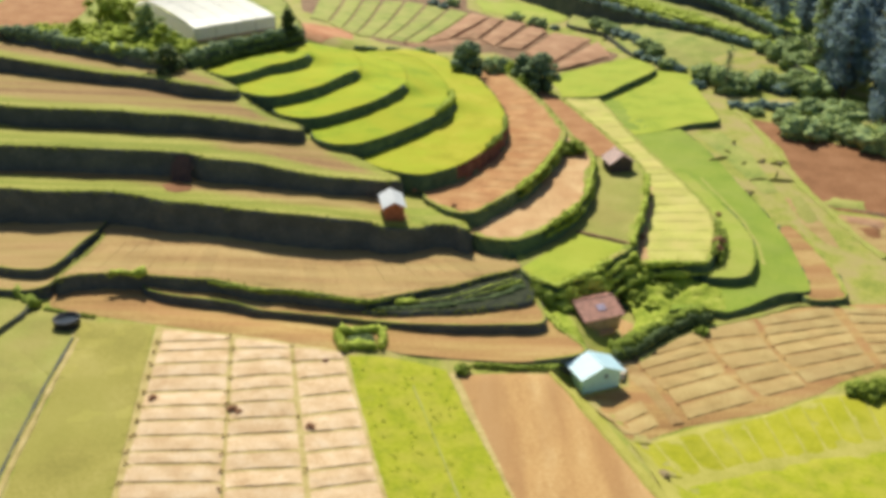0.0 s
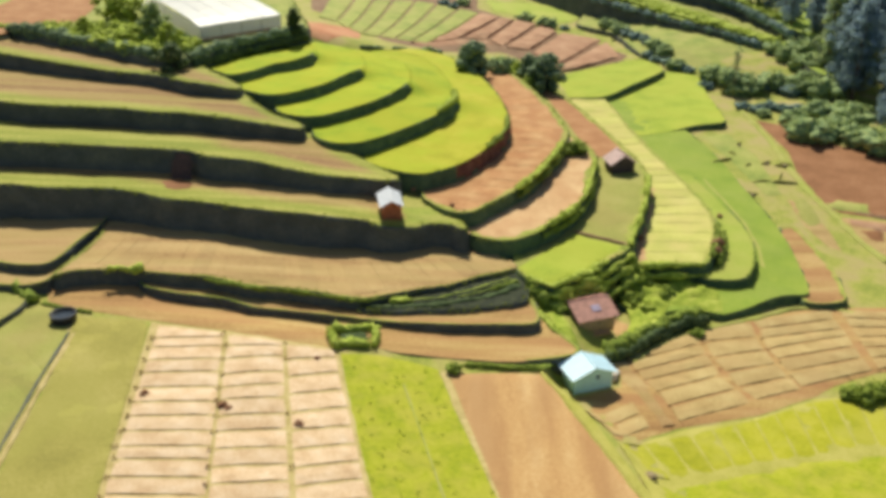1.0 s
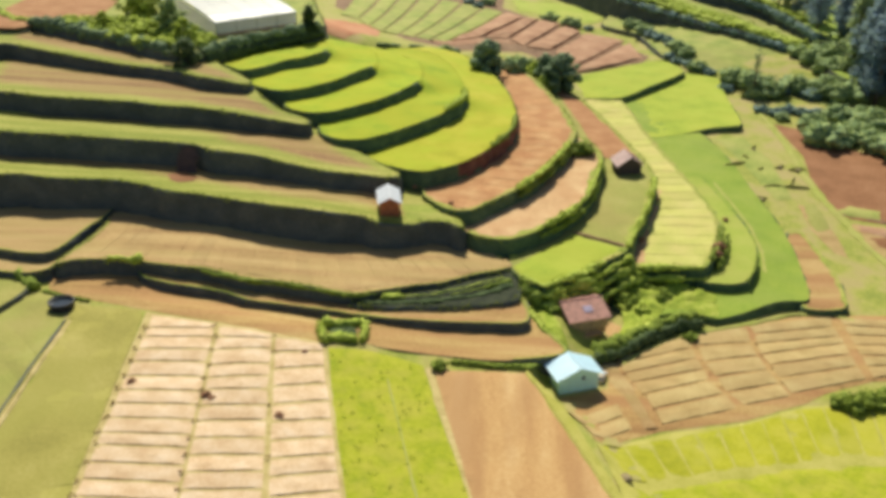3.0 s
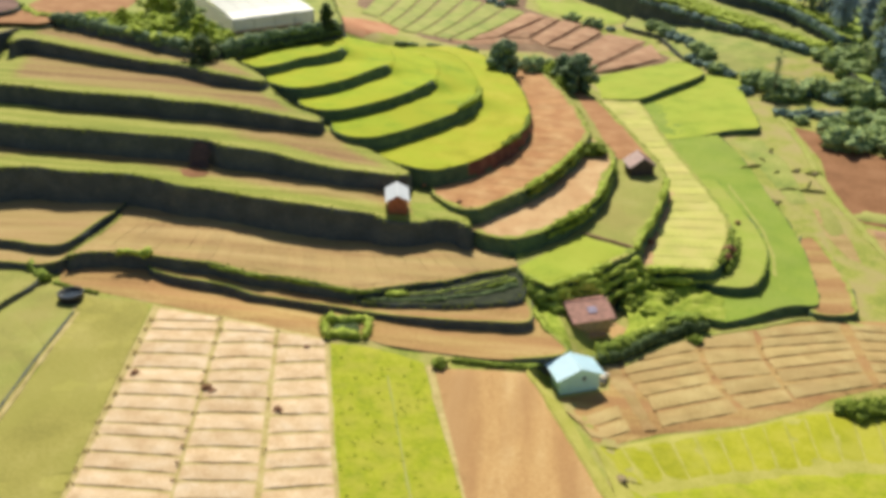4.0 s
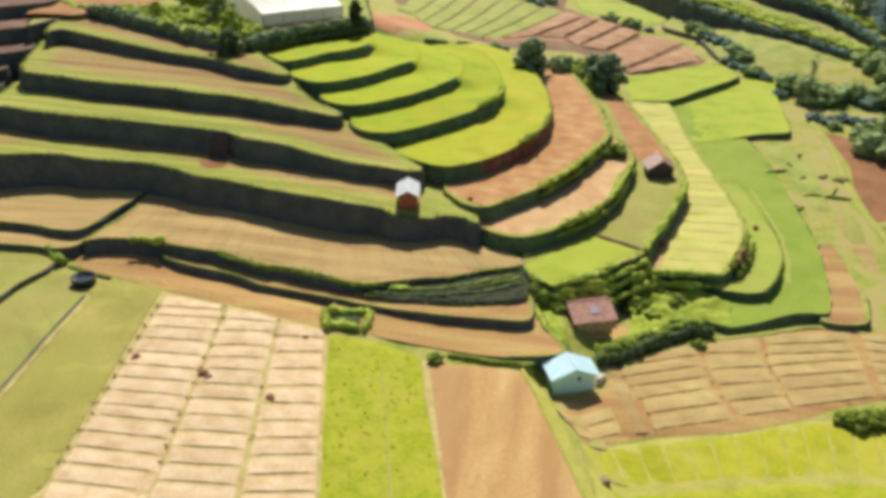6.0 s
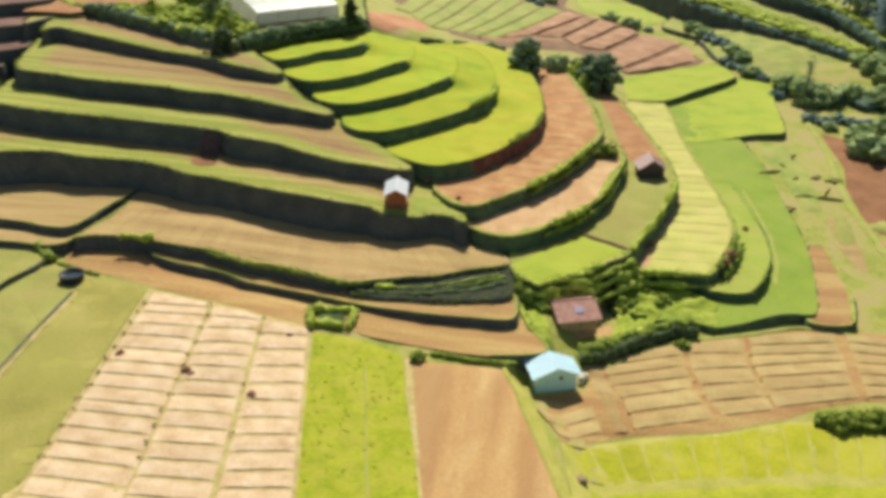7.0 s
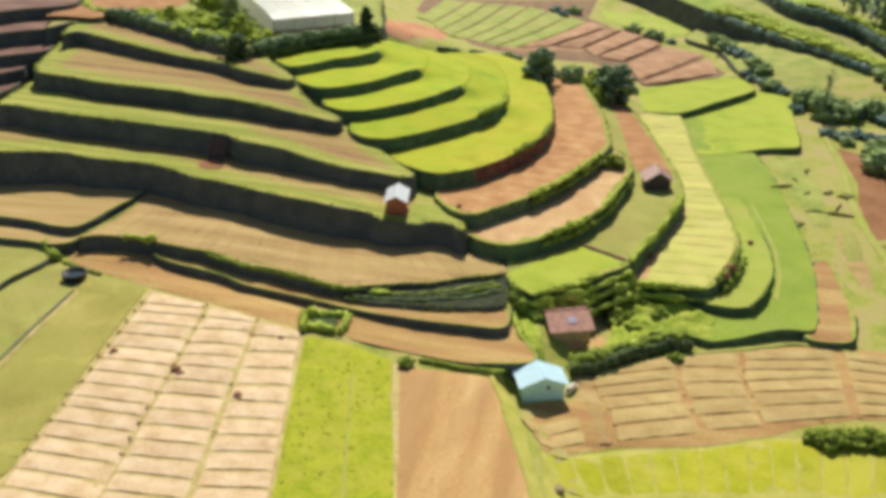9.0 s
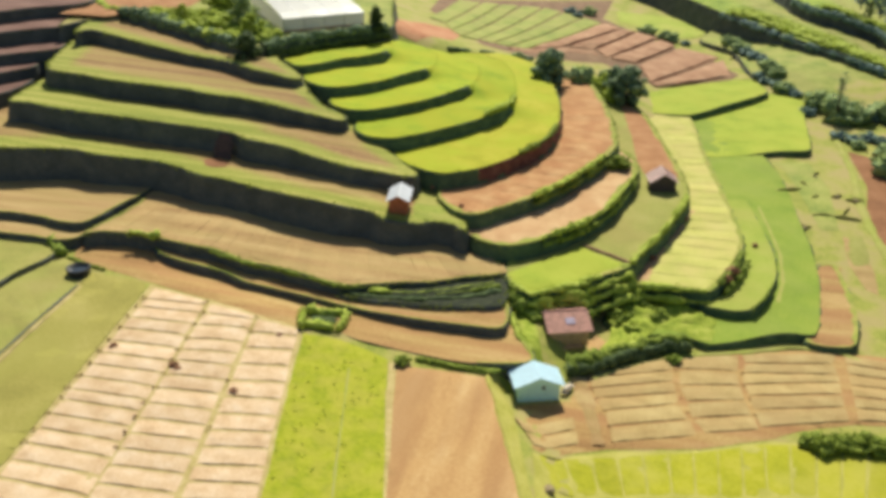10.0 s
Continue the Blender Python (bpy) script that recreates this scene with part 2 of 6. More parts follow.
def paint(name, colour, rough=0.6, metal=0.0, stain=0.35, size=0.6):
    """Painted, plastered or metal surface with stains and wear."""
    dark = tuple(c * (1 - stain) for c in colour)
    m = surface(name, dark, colour, tuple(min(1, c * (1 + stain * 0.3)) for c in colour), size, 0.08, rough, 0.12, spec=0.4)
    m.node_tree.nodes["Principled BSDF"].inputs["Metallic"].default_value = metal
    return m


BARK = paint("bark", (0.16, 0.11, 0.07), 0.9)
AQUA_WALL = paint("aqua_plaster", (0.56, 0.86, 0.78), 0.7, stain=0.12)
BLUE_ROOF = paint("blue_sheet", (0.62, 0.84, 0.92), 0.4, stain=0.10)
BLUE_PATCH = paint("faded_blue_sheet", (0.36, 0.30, 0.40), 0.6)
CREAM = paint("cream_sacking", (0.72, 0.62, 0.48), 0.9)
TAN_WALL = paint("tan_plaster", (0.58, 0.35, 0.19), 0.8)
RED_ROOF = paint("red_tiles", (0.53, 0.28, 0.215), 0.8, stain=0.45)
BRICK = paint("red_brick", (0.42, 0.13, 0.06), 0.85)
WHITE_ROOF = paint("white_sheet", (0.72, 0.74, 0.76), 0.45, stain=0.12)
DARK_WALL = paint("dark_boards", (0.10, 0.07, 0.06), 0.85)
RUST_ROOF = paint("rusty_sheet", (0.66, 0.46, 0.40), 0.6)
FILM = paint("white_film", (0.82, 0.81, 0.77), 0.35, stain=0.14, size=2.5)
END_FILM = paint("thin_film", (0.82, 0.81, 0.75), 0.4, stain=0.10, size=2.5)
FILM_GREY = paint("grey_film", (0.55, 0.57, 0.58), 0.4, stain=0.12)
for film, share in ((FILM, 0.5), (END_FILM, 0.85), (FILM_GREY, 0.6)):
    n, l = film.node_tree.nodes, film.node_tree.links
    thin = n.new("ShaderNodeBsdfTranslucent")
    thin.inputs["Color"].default_value = (0.97, 0.965, 0.94, 1)
    mix = n.new("ShaderNodeMixShader")
    mix.inputs[0].default_value = share
    l.new(n["Principled BSDF"].outputs[0], mix.inputs[1])
    l.new(thin.outputs[0], mix.inputs[2])
    l.new(mix.outputs[0], n["Material Output"].inputs[0])
GREY_METAL = paint("grey_steel", (0.45, 0.45, 0.45), 0.4, 0.8)
DARK = paint("dark_opening", (0.03, 0.03, 0.035), 0.5)
BLACK = paint("black_plastic", (0.025, 0.025, 0.03), 0.5)
WATER = paint("dark_water", (0.03, 0.04, 0.05), 0.08, stain=0.1)
STONE = paint("boulder_stone", (0.26, 0.20, 0.10), 0.9)
BROWN_SOIL = surface("brown_soil", (0.13, 0.068, 0.052), (0.185, 0.102, 0.08), (0.245, 0.145, 0.11), 4, 0.3, streak=(0.4, 1))
# Red earth darkened towards the bank's tone: its shade is in this colour
SLIP_SOIL = surface("shade_toned_slip", (0.05, 0.04, 0.042), (0.08, 0.054, 0.053), (0.11, 0.07, 0.064), 1.5, 0.3)


# ---- shape helpers ----
def part(name, verts, faces, material, parent=None, label="", smooth=False):
    me = bpy.data.meshes.new(name)
    me.from_pydata([tuple(v) for v in verts], [], [tuple(f) for f in faces])
    me.materials.append(material)
    if smooth:
        me.shade_smooth()
    ob = new(name, me)
    if parent:
        ob.parent = parent
    if label:
        tagged(ob, label)
    return ob


def rounded(points, step=0.8):
    """A closed outline that runs smoothly through the corners of a plan."""
    p = np.array(points, float)
    out = []
    for i in range(len(p)):
        a, b, c, d = p[i - 1], p[i], p[(i + 1) % len(p)], p[(i + 2) % len(p)]
        k = max(1, int(np.hypot(*(c - b)) / step))
        # centripetal enough for uneven corners: pull the tangents to the length of the piece
        span = np.hypot(*(c - b))
        ta = (c - a) / (np.hypot(*(c - a)) + 1e-9) * span
        tb = (d - b) / (np.hypot(*(d - b)) + 1e-9) * span
        for j in range(k):
            t = j / k
            out.append((2 * t**3 - 3 * t**2 + 1) * b + (t**3 - 2 * t**2 + t) * ta * 0.8 + (3 * t**2 - 2 * t**3) * c + (t**3 - t**2) * tb * 0.8)
    return np.array(out)


def inside(poly, pts):
    x, y = pts[:, 0], pts[:, 1]
    r = np.zeros(len(pts), bool)
    for (x1, y1), (x2, y2) in zip(poly, np.roll(poly, -1, 0)):
        if y1 != y2:
            r ^= ((y1 > y) != (y2 > y)) & (x < (x2 - x1) * (y - y1) / (y2 - y1) + x1)
    return r


def sheet(outline, grid):
    """A flat net of triangles within an outline: plan points and faces."""
    from_low, from_high = outline.min(0), outline.max(0)
    gx, gy = np.meshgrid(np.arange(from_low[0], from_high[0], grid), np.arange(from_low[1], from_high[1], grid))
    pts = np.c_[gx.ravel(), gy.ravel()]
    pts = pts + np.random.uniform(-0.2, 0.2, pts.shape) * grid
    pts = pts[inside(outline, pts)]
    n = len(outline)
    allp = [Vector(q) for q in outline] + [Vector(q) for q in pts]
    v, _, f, *_ = delaunay_2d_cdt(allp, [], [list(range(n))], 1, 1e-4)
    return [tuple(q) for q in v], f


def outward(poly):
    d = np.roll(poly, -1, 0) - np.roll(poly, 1, 0)
    n = np.c_[d[:, 1], -d[:, 0]]
    n /= np.hypot(n[:, 0], n[:, 1])[:, None] + 1e-9
    area = np.sum(poly[:, 0] * np.roll(poly[:, 1], -1) - np.roll(poly[:, 0], -1) * poly[:, 1])
    return n if area > 0 else -n


def ease(a, b, x):
    t = np.clip((x - a) / (b - a), 0, 1)
    return t * t * (3 - 2 * t)


def ground_z(x, y):
    """The valley floor, falling to the right past a low bank, and the back of the hill."""
    x, y = np.asarray(x, float), np.asarray(y, float)
    brink = 12.6 + np.maximum(88 - y, 0) * 0.43 + np.clip(y - 88, 0, 14) * 0.35
    near = np.interp(x, [-90, -20, -3, 12], [2.3, 2.3, 1.0, 0.6])
    low = np.interp(x, [14, 34, 56, 120], [-1.9, -2.5, -3.2, -4.5])
    near = near + (low - near) * ease(-0.8, 5.0 - 3.0 * np.exp(-(((y - 88.5) / 5) ** 2)), x - brink)
    # the soil sinks towards the foot of the lowest terrace
    foot = np.interp(x, [-38, -34, -27, -20, -12, -6], [103.0, 101.7, 100.4, 98.8, 97.8, 97.2])
    near = near - np.interp(x, [-39, -35, -30, -24, -16, -10, -6], [0, 0.6, 0.75, 0.95, 1.05, 0.95, 0]) * ease(-6.0, -0.3, y - foot)
    s = (x + 28) * 0.8 + (y - 179) * 0.6
    far = -1.9 + 21.7 * np.exp(-np.maximum(s, 0) / 42) * ease(175, 203, y) * (1 - 0.9 * ease(0, 38, x))
    far = far + 3.0 * ease(40, 75, x) * ease(205, 235, y)
    return near + (far - near) * ease(120, 170, y)


# ---- the ground ----
gx = np.r_[-3000, -1200, -500, -250, np.arange(-160, 161, 2), 250, 500, 1200, 3000]
gy = np.r_[-2000, -600, -150, -40, np.arange(10, 341, 2), 450, 800, 1500, 3500]
X, Y = np.meshgrid(gx, gy)
Zg = ground_z(X, Y) - 0.06
W, H = len(gx), len(gy)
ground = part("ground", np.c_[X.ravel(), Y.ravel(), Zg.ravel()], [(j * W + i, j * W + i + 1, (j + 1) * W + i + 1, (j + 1) * W + i) for j in range(H - 1) for i in range(W - 1)], GRASS, smooth=True)
tagged(ground, "sunlit green valley floor of rough grass", "ground", kind="structure")

# ---- terraces: outline in plan ----
PLANS = {
    "T1": [(-82.9, 155.9), (-81.7, 158.8), (-75.4, 157.3), (-69.0, 155.5), (-62.7, 153.7), (-56.8, 152.3), (-49.0, 151.1), (-42.8, 148.3), (-38.5, 147.5), (-34.6, 147.6), (-34.2, 149.7), (-40.0, 155.1), (-46.9, 163.1), (-58.1, 183.6), (-80.8, 192.4), (-87.1, 179.7), (-85.4, 164.3)],
    "T2": [(-76.9, 139.3), (-71.2, 139.0), (-65.6, 138.0), (-59.5, 137.8), (-50.8, 138.0), (-45.7, 137.4), (-41.1, 137.9), (-36.1, 137.3), (-31.1, 136.4), (-26.6, 136.5), (-22.3, 137.0), (-22.5, 139.3), (-27.1, 141.7), (-32.1, 147.1), (-42.1, 164.1), (-68.2, 177.7), (-90.3, 179.8), (-89.2, 166.9), (-85.2, 156.0), (-79.9, 142.1)],
    "T3": [(-79.0, 129.5), (-76.1, 129.7), (-70.8, 128.9), (-65.9, 128.6), (-59.3, 128.7), (-51.8, 128.7), (-44.4, 128.8), (-37.9, 128.5), (-34.6, 126.8), (-28.1, 126.0), (-22.4, 124.5), (-17.0, 123.5), (-12.0, 124.0), (-6.5, 124.4), (-6.6, 126.0), (-11.8, 131.4), (-17.8, 136.5), (-23.3, 143.3), (-31.8, 158.1), (-60.7, 159.8), (-79.4, 152.6), (-81.9, 145.7), (-81.3, 138.7), (-80.1, 132.4)],
    "T4": [(-89.1, 113.0), (-77.6, 116.1), (-70.0, 118.5), (-62.3, 121.0), (-57.4, 120.4), (-53.0, 120.6), (-47.8, 121.0), (-42.9, 120.0), (-38.8, 118.4), (-34.3, 118.0), (-29.5, 116.7), (-22.4, 115.3), (-16.5, 114.7), (-10.1, 114.9), (-8.2, 113.7), (-3.6, 114.6), (-1.4, 116.0), (1.8, 115.7), (3.4, 114.2), (3.3, 116.0), (0.6, 121.6), (-1.9, 124.6), (-4.9, 127.4), (-9.1, 136.3), (-24.9, 147.0), (-58.7, 154.2), (-91.9, 153.5), (-112.6, 149.9)],
    "T5": [(-49.1, 103.1), (-47.6, 104.1), (-43.4, 104.8), (-38.4, 104.4), (-33.2, 103.6), (-29.1, 103.2), (-23.6, 101.7), (-18.6, 101.5), (-13.1, 100.6), (-9.2, 99.9), (-5.8, 101.3), (-1.7, 103.1), (1.1, 104.0), (4.6, 106.2), (8.1, 107.9), (10.4, 109.5), (9.8, 111.2), (5.1, 115.5), (0.7, 124.5), (-20.2, 128.1), (-39.4, 130.5), (-49.8, 123.8), (-47.5, 116.0), (-48.1, 109.2)],
    "LE": [(-74.8, 104.4), (-67.9, 105.5), (-63.2, 106.1), (-58.0, 105.8), (-54.1, 105.0), (-51.1, 105.4), (-50.1, 107.5), (-49.5, 111.9), (-48.4, 121.0), (-54.0, 126.6), (-67.8, 129.3), (-90.2, 125.6)],
    "LE2": [(-72.9, 100.9), (-65.7, 101.5), (-60.7, 101.5), (-56.6, 101.6), (-52.4, 101.4), (-50.2, 102.6), (-49.8, 105.0), (-49.2, 109.5), (-51.5, 114.1), (-59.9, 114.8), (-80.5, 111.4)],
    "LE3": [(-57.4, 79.3), (-54.2, 85.0), (-53.1, 89.1), (-52.5, 93.2), (-51.7, 95.7), (-51.3, 98.5), (-52.5, 101.4), (-55.6, 105.3), (-75.3, 103.9)],
    "TS": [(-9.5, 98.9), (-8.5, 98.5), (-4.3, 98.4), (0.6, 98.7), (5.3, 99.2), (8.3, 99.9), (11.0, 101.2), (11.5, 104.6), (10.4, 107.6), (9.4, 109.6), (3.0, 107.2), (-2.0, 104.4), (-9.0, 101.4)],
    "L1a": [(-38.2, 103.3), (-34.1, 101.7), (-30.3, 101.1), (-26.6, 100.4), (-22.7, 98.9), (-19.2, 98.6), (-15.7, 98.4), (-12.1, 97.8), (-8.5, 97.0), (-4.9, 96.4), (-0.6, 96.1), (2.2, 95.9), (7.1, 96.0), (12.1, 96.5), (12.4, 100.6), (11.1, 104.1), (4.0, 111.0), (-23.0, 108.0), (-35.5, 108.7), (-38.5, 106.2)],
    "L1b": [(-11.8, 95.4), (-8.3, 92.5), (-6.2, 91.3), (-3.7, 90.5), (3.2, 89.9), (6.6, 89.5), (9.8, 89.5), (15.0, 90.6), (17.0, 91.9), (15.1, 95.7), (12.3, 102.2), (8.6, 103.1), (-6.0, 102.2), (-12.5, 101.1)],
    "G5": [(-11.8, 132.6), (-8.7, 129.3), (-4.9, 127.3), (-2.3, 127.2), (2.4, 130.9), (5.4, 135.5), (8.5, 141.9), (10.5, 148.3), (11.0, 154.0), (10.8, 159.5), (9.3, 170.1), (6.4, 181.7), (2.9, 190.9), (-0.7, 197.6), (-8.2, 203.0), (-14.9, 196.6), (-15.1, 169.8), (-14.6, 145.6)],
    "G4": [(-20.3, 137.8), (-16.9, 134.7), (-13.3, 134.8), (-10.9, 136.6), (-7.9, 139.9), (-4.8, 144.0), (-1.6, 148.9), (0.7, 154.2), (1.6, 159.5), (1.3, 165.3), (0.3, 173.0), (-2.5, 184.7), (-5.7, 192.3), (-8.5, 195.4), (-15.2, 198.4), (-22.9, 186.9), (-22.0, 161.3), (-21.8, 147.4)],
    "G3": [(-27.5, 145.6), (-23.5, 142.7), (-19.8, 143.3), (-16.6, 146.1), (-12.6, 150.8), (-8.8, 157.8), (-7.1, 165.7), (-7.3, 173.0), (-8.9, 180.3), (-12.4, 184.8), (-18.4, 188.2), (-24.8, 184.6), (-30.6, 169.9), (-29.1, 154.3)],
    "G2": [(-35.3, 153.4), (-31.3, 149.7), (-28.1, 149.2), (-24.7, 151.5), (-20.8, 156.3), (-18.0, 162.6), (-16.0, 169.2), (-16.4, 176.2), (-18.9, 183.4), (-22.8, 186.7), (-30.0, 186.5), (-36.6, 175.5), (-37.1, 162.1)],
    "G1": [(-47.0, 165.6), (-40.0, 157.8), (-37.2, 155.9), (-33.9, 158.9), (-31.0, 163.6), (-28.7, 165.2), (-26.1, 170.1), (-25.9, 176.7), (-27.7, 182.9), (-32.5, 187.3), (-41.4, 188.4), (-49.1, 181.7), (-49.1, 171.7)],
    "R6": [(-2.6, 123.7), (0.0, 119.8), (2.3, 118.2), (4.6, 118.7), (6.8, 121.4), (9.8, 125.1), (12.5, 128.9), (15.3, 135.0), (18.3, 142.1), (20.4, 148.0), (21.5, 154.3), (20.1, 165.4), (17.1, 179.7), (12.4, 193.8), (6.2, 197.5), (0.7, 189.6), (1.1, 152.4), (-3.0, 132.4)],
    "R5": [(3.2, 117.1), (5.5, 114.4), (7.6, 113.5), (9.9, 113.5), (12.9, 115.6), (15.9, 118.8), (19.0, 123.3), (21.9, 129.7), (24.0, 137.7), (25.5, 145.6), (25.3, 150.4), (22.2, 157.3), (17.8, 152.1), (10.7, 140.0), (4.4, 129.3), (2.6, 122.4)],
    "R4": [(10.2, 110.1), (11.6, 106.4), (12.8, 104.7), (14.6, 104.1), (16.4, 105.5), (20.0, 108.3), (23.0, 111.9), (25.7, 114.6), (27.0, 116.9), (28.4, 122.3), (30.4, 128.0), (32.6, 136.3), (34.0, 143.6), (33.3, 151.9), (31.9, 158.8), (29.4, 169.4), (25.1, 186.9), (19.9, 198.7), (16.1, 202.6), (14.3, 177.4), (19.9, 152.5), (14.9, 129.3), (10.6, 116.6)],
    "R3": [(26.4, 116.2), (28.2, 114.7), (30.9, 114.6), (34.6, 114.7), (36.9, 114.9), (39.0, 118.3), (40.9, 123.7), (42.1, 129.1), (42.4, 135.6), (41.3, 145.1), (39.6, 159.0), (37.2, 176.9), (33.1, 202.7), (26.3, 201.5), (20.1, 205.8), (24.5, 171.1), (28.6, 146.9), (25.9, 123.5)],
    "R2": [(36.2, 113.6), (38.4, 113.2), (40.6, 113.0), (42.7, 113.9), (44.4, 116.9), (46.1, 122.1), (47.0, 126.6), (47.1, 135.1), (46.1, 144.7), (44.7, 154.6), (42.7, 171.6), (39.2, 186.3), (36.3, 185.8), (38.4, 159.0), (38.7, 135.9), (36.2, 120.4)],
    "R1": [(24.1, 108.2), (27.6, 105.1), (30.9, 106.2), (34.2, 106.7), (36.2, 105.8), (37.5, 105.4), (41.3, 107.3), (45.3, 110.0), (47.7, 111.0), (50.9, 112.0), (52.4, 120.1), (53.3, 129.2), (53.3, 139.4), (52.6, 150.9), (51.4, 167.0), (48.1, 180.9), (42.5, 190.8), (35.2, 203.7), (33.3, 173.4), (35.8, 141.0), (34.1, 122.3), (27.3, 114.3)],
    "R0": [(49.7, 110.2), (52.4, 109.6), (55.1, 110.3), (56.0, 111.8), (57.1, 120.2), (56.8, 129.0), (56.1, 134.7), (54.3, 134.5), (51.9, 124.5)],
    "LG2": [(37.3, 176.2), (41.6, 177.0), (47.0, 179.5), (51.4, 181.7), (56.8, 182.9), (57.8, 185.1), (58.7, 207.3), (59.6, 217.5), (52.2, 223.1), (43.8, 217.2), (35.1, 202.2), (35.9, 187.5)],
    "LG1": [(23.8, 200.7), (28.6, 198.5), (34.7, 198.9), (41.4, 206.7), (51.6, 219.5), (50.4, 226.1), (47.8, 230.2), (36.3, 224.4), (25.3, 214.7)],
    "S2": [(37.3, 276.9), (45.7, 262.5), (49.8, 238.0), (56.6, 227.9), (63.2, 220.4), (68.3, 214.1), (73.6, 210.4), (80.4, 200.9), (87.1, 192.3), (95.1, 218.6), (86.9, 229.5), (79.9, 244.8), (72.5, 265.7), (62.6, 282.3), (51.6, 301.9)],
    "S3": [(6.9, 355.9), (23.2, 327.3), (35.3, 301.5), (43.0, 287.2), (50.3, 277.5), (56.9, 266.9), (63.0, 256.7), (69.1, 250.1), (74.9, 243.2), (80.8, 238.2), (84.8, 229.9), (88.7, 209.6), (97.3, 230.9), (93.9, 252.9), (85.7, 272.6), (77.6, 297.1), (63.7, 320.7), (48.5, 362.7), (28.9, 418.2)],
    "S4": [(48.1, 363.8), (59.1, 316.9), (63.5, 296.0), (68.4, 284.0), (76.6, 276.5), (82.7, 272.0), (87.4, 255.8), (89.5, 240.2), (94.1, 226.4), (105.5, 281.3), (97.8, 315.0), (82.6, 388.3)],
    "P": [(-101.1, 184.5), (-92.7, 181.0), (-79.4, 168.8), (-68.6, 164.4), (-58.0, 160.4), (-49.9, 156.5), (-44.3, 158.6), (-39.0, 169.0), (-32.7, 178.7), (-28.4, 184.3), (-30.6, 193.9), (-45.5, 228.3), (-88.2, 224.8), (-115.6, 219.2)],
    "K1": [(-100.6, 119.9), (-91.4, 128.5), (-86.0, 136.1), (-85.3, 139.7), (-85.5, 142.3), (-87.4, 147.5), (-103.3, 158.7), (-118.2, 145.2)],
    "K2": [(-105.6, 125.8), (-95.5, 133.9), (-89.8, 141.5), (-87.4, 145.6), (-87.0, 147.8), (-89.2, 156.8), (-103.7, 170.7), (-125.3, 153.7)],
    "K3": [(-110.3, 131.4), (-99.6, 139.5), (-92.9, 146.3), (-88.5, 150.3), (-85.6, 153.5), (-88.5, 160.6), (-106.3, 174.9), (-129.8, 159.2)],
    "K4": [(-114.0, 136.1), (-103.4, 144.9), (-96.8, 152.2), (-92.5, 156.6), (-89.1, 160.3), (-91.2, 168.7), (-106.1, 183.5), (-136.6, 167.6)],
    "K5": [(-117.9, 141.1), (-107.8, 151.0), (-101.5, 159.1), (-97.6, 164.4), (-90.6, 171.5), (-94.4, 180.4), (-114.9, 197.0), (-146.4, 179.1)],
    "K6": [(-88.2, 158.7), (-87.1, 161.7), (-86.2, 164.2), (-81.5, 166.8), (-81.5, 172.0), (-87.4, 179.7), (-96.7, 183.5), (-92.5, 171.8)],
}
# height of each tread along x
LEVELS = {
    "T1": [(-88, 19.9), (-78, 19.2), (-57, 17.7), (-40, 16.9), (-32, 15.6)],
    "T2": [(-80, 16.8), (-52, 15.7), (-32, 14.4), (-22, 12.8)],
    "T3": [(-75, 13.7), (-56, 13.0), (-28, 11.6), (-9, 9.4)],
    "T4": [(-75, 10.2), (-62, 9.6), (-49, 9.1), (-35, 8.5), (-18, 8.1), (-3, 6.2)],
    "T5": [(-50, 4.4), (-30, 4.3), (-13, 3.3), (2, 2.9)],
    "LE": [(0, 4.8)],
    "LE2": [(0, 3.75)],
    "LE3": [(0, 3.0)],
    "TS": [(-8, 2.35), (10, 2.5)],
    "L1a": [(-40, 3.1), (-34, 2.85), (-27, 2.6), (-23, 2.35), (-19, 2.1), (-15, 1.85), (-9, 1.85), (5, 1.95)],
    "L1b": [(-12, 1.35), (-4, 1.2), (2, 0.9)],
    "G5": [(0, 9.3)],
    "G4": [(0, 11.35)],
    "G3": [(0, 13)],
    "G2": [(0, 14.7)],
    "G1": [(0, 16.2)],
    "R6": [(0, 6.9)],
    "R5": [(0, 4.9)],
    "R4": [(0, 2.8)],
    "R3": [(0, 0.7)],
    "R2": [(0, -0.6)],
    "R1": [(47, -1.75), (53, -2.2)],
    "R0": [(0, -2.3)],
    "LG2": [(35, -1.3), (45, -1.2), (50, -0.95), (58, -0.6)],
    "LG1": [(24, -0.4), (34, -0.1), (52, 0.5)],
    "P": [(-90, 20.8), (-60, 19.4), (-44, 18.6), (-30, 17.8)],
    "K1": [(0, 12.7)],
    "K2": [(0, 14.7)],
    "K3": [(0, 16.7)],
    "K4": [(0, 19.4)],
    "K5": [(0, 21.8)],
    "K6": [(0, 19.9)],
    "S2": [(36, -4.2), (50, -3.5), (58, -1.6), (66, -1.0), (82, -1.8)],
    "S3": [(7, 6.0), (45, 5.2), (58, 4.9), (72, 4.4), (81, 2.7), (90, 1.6)],
    "S4": [(48, 9.0), (74, 8.5), (80, 7.0), (90, 5.0)],
}
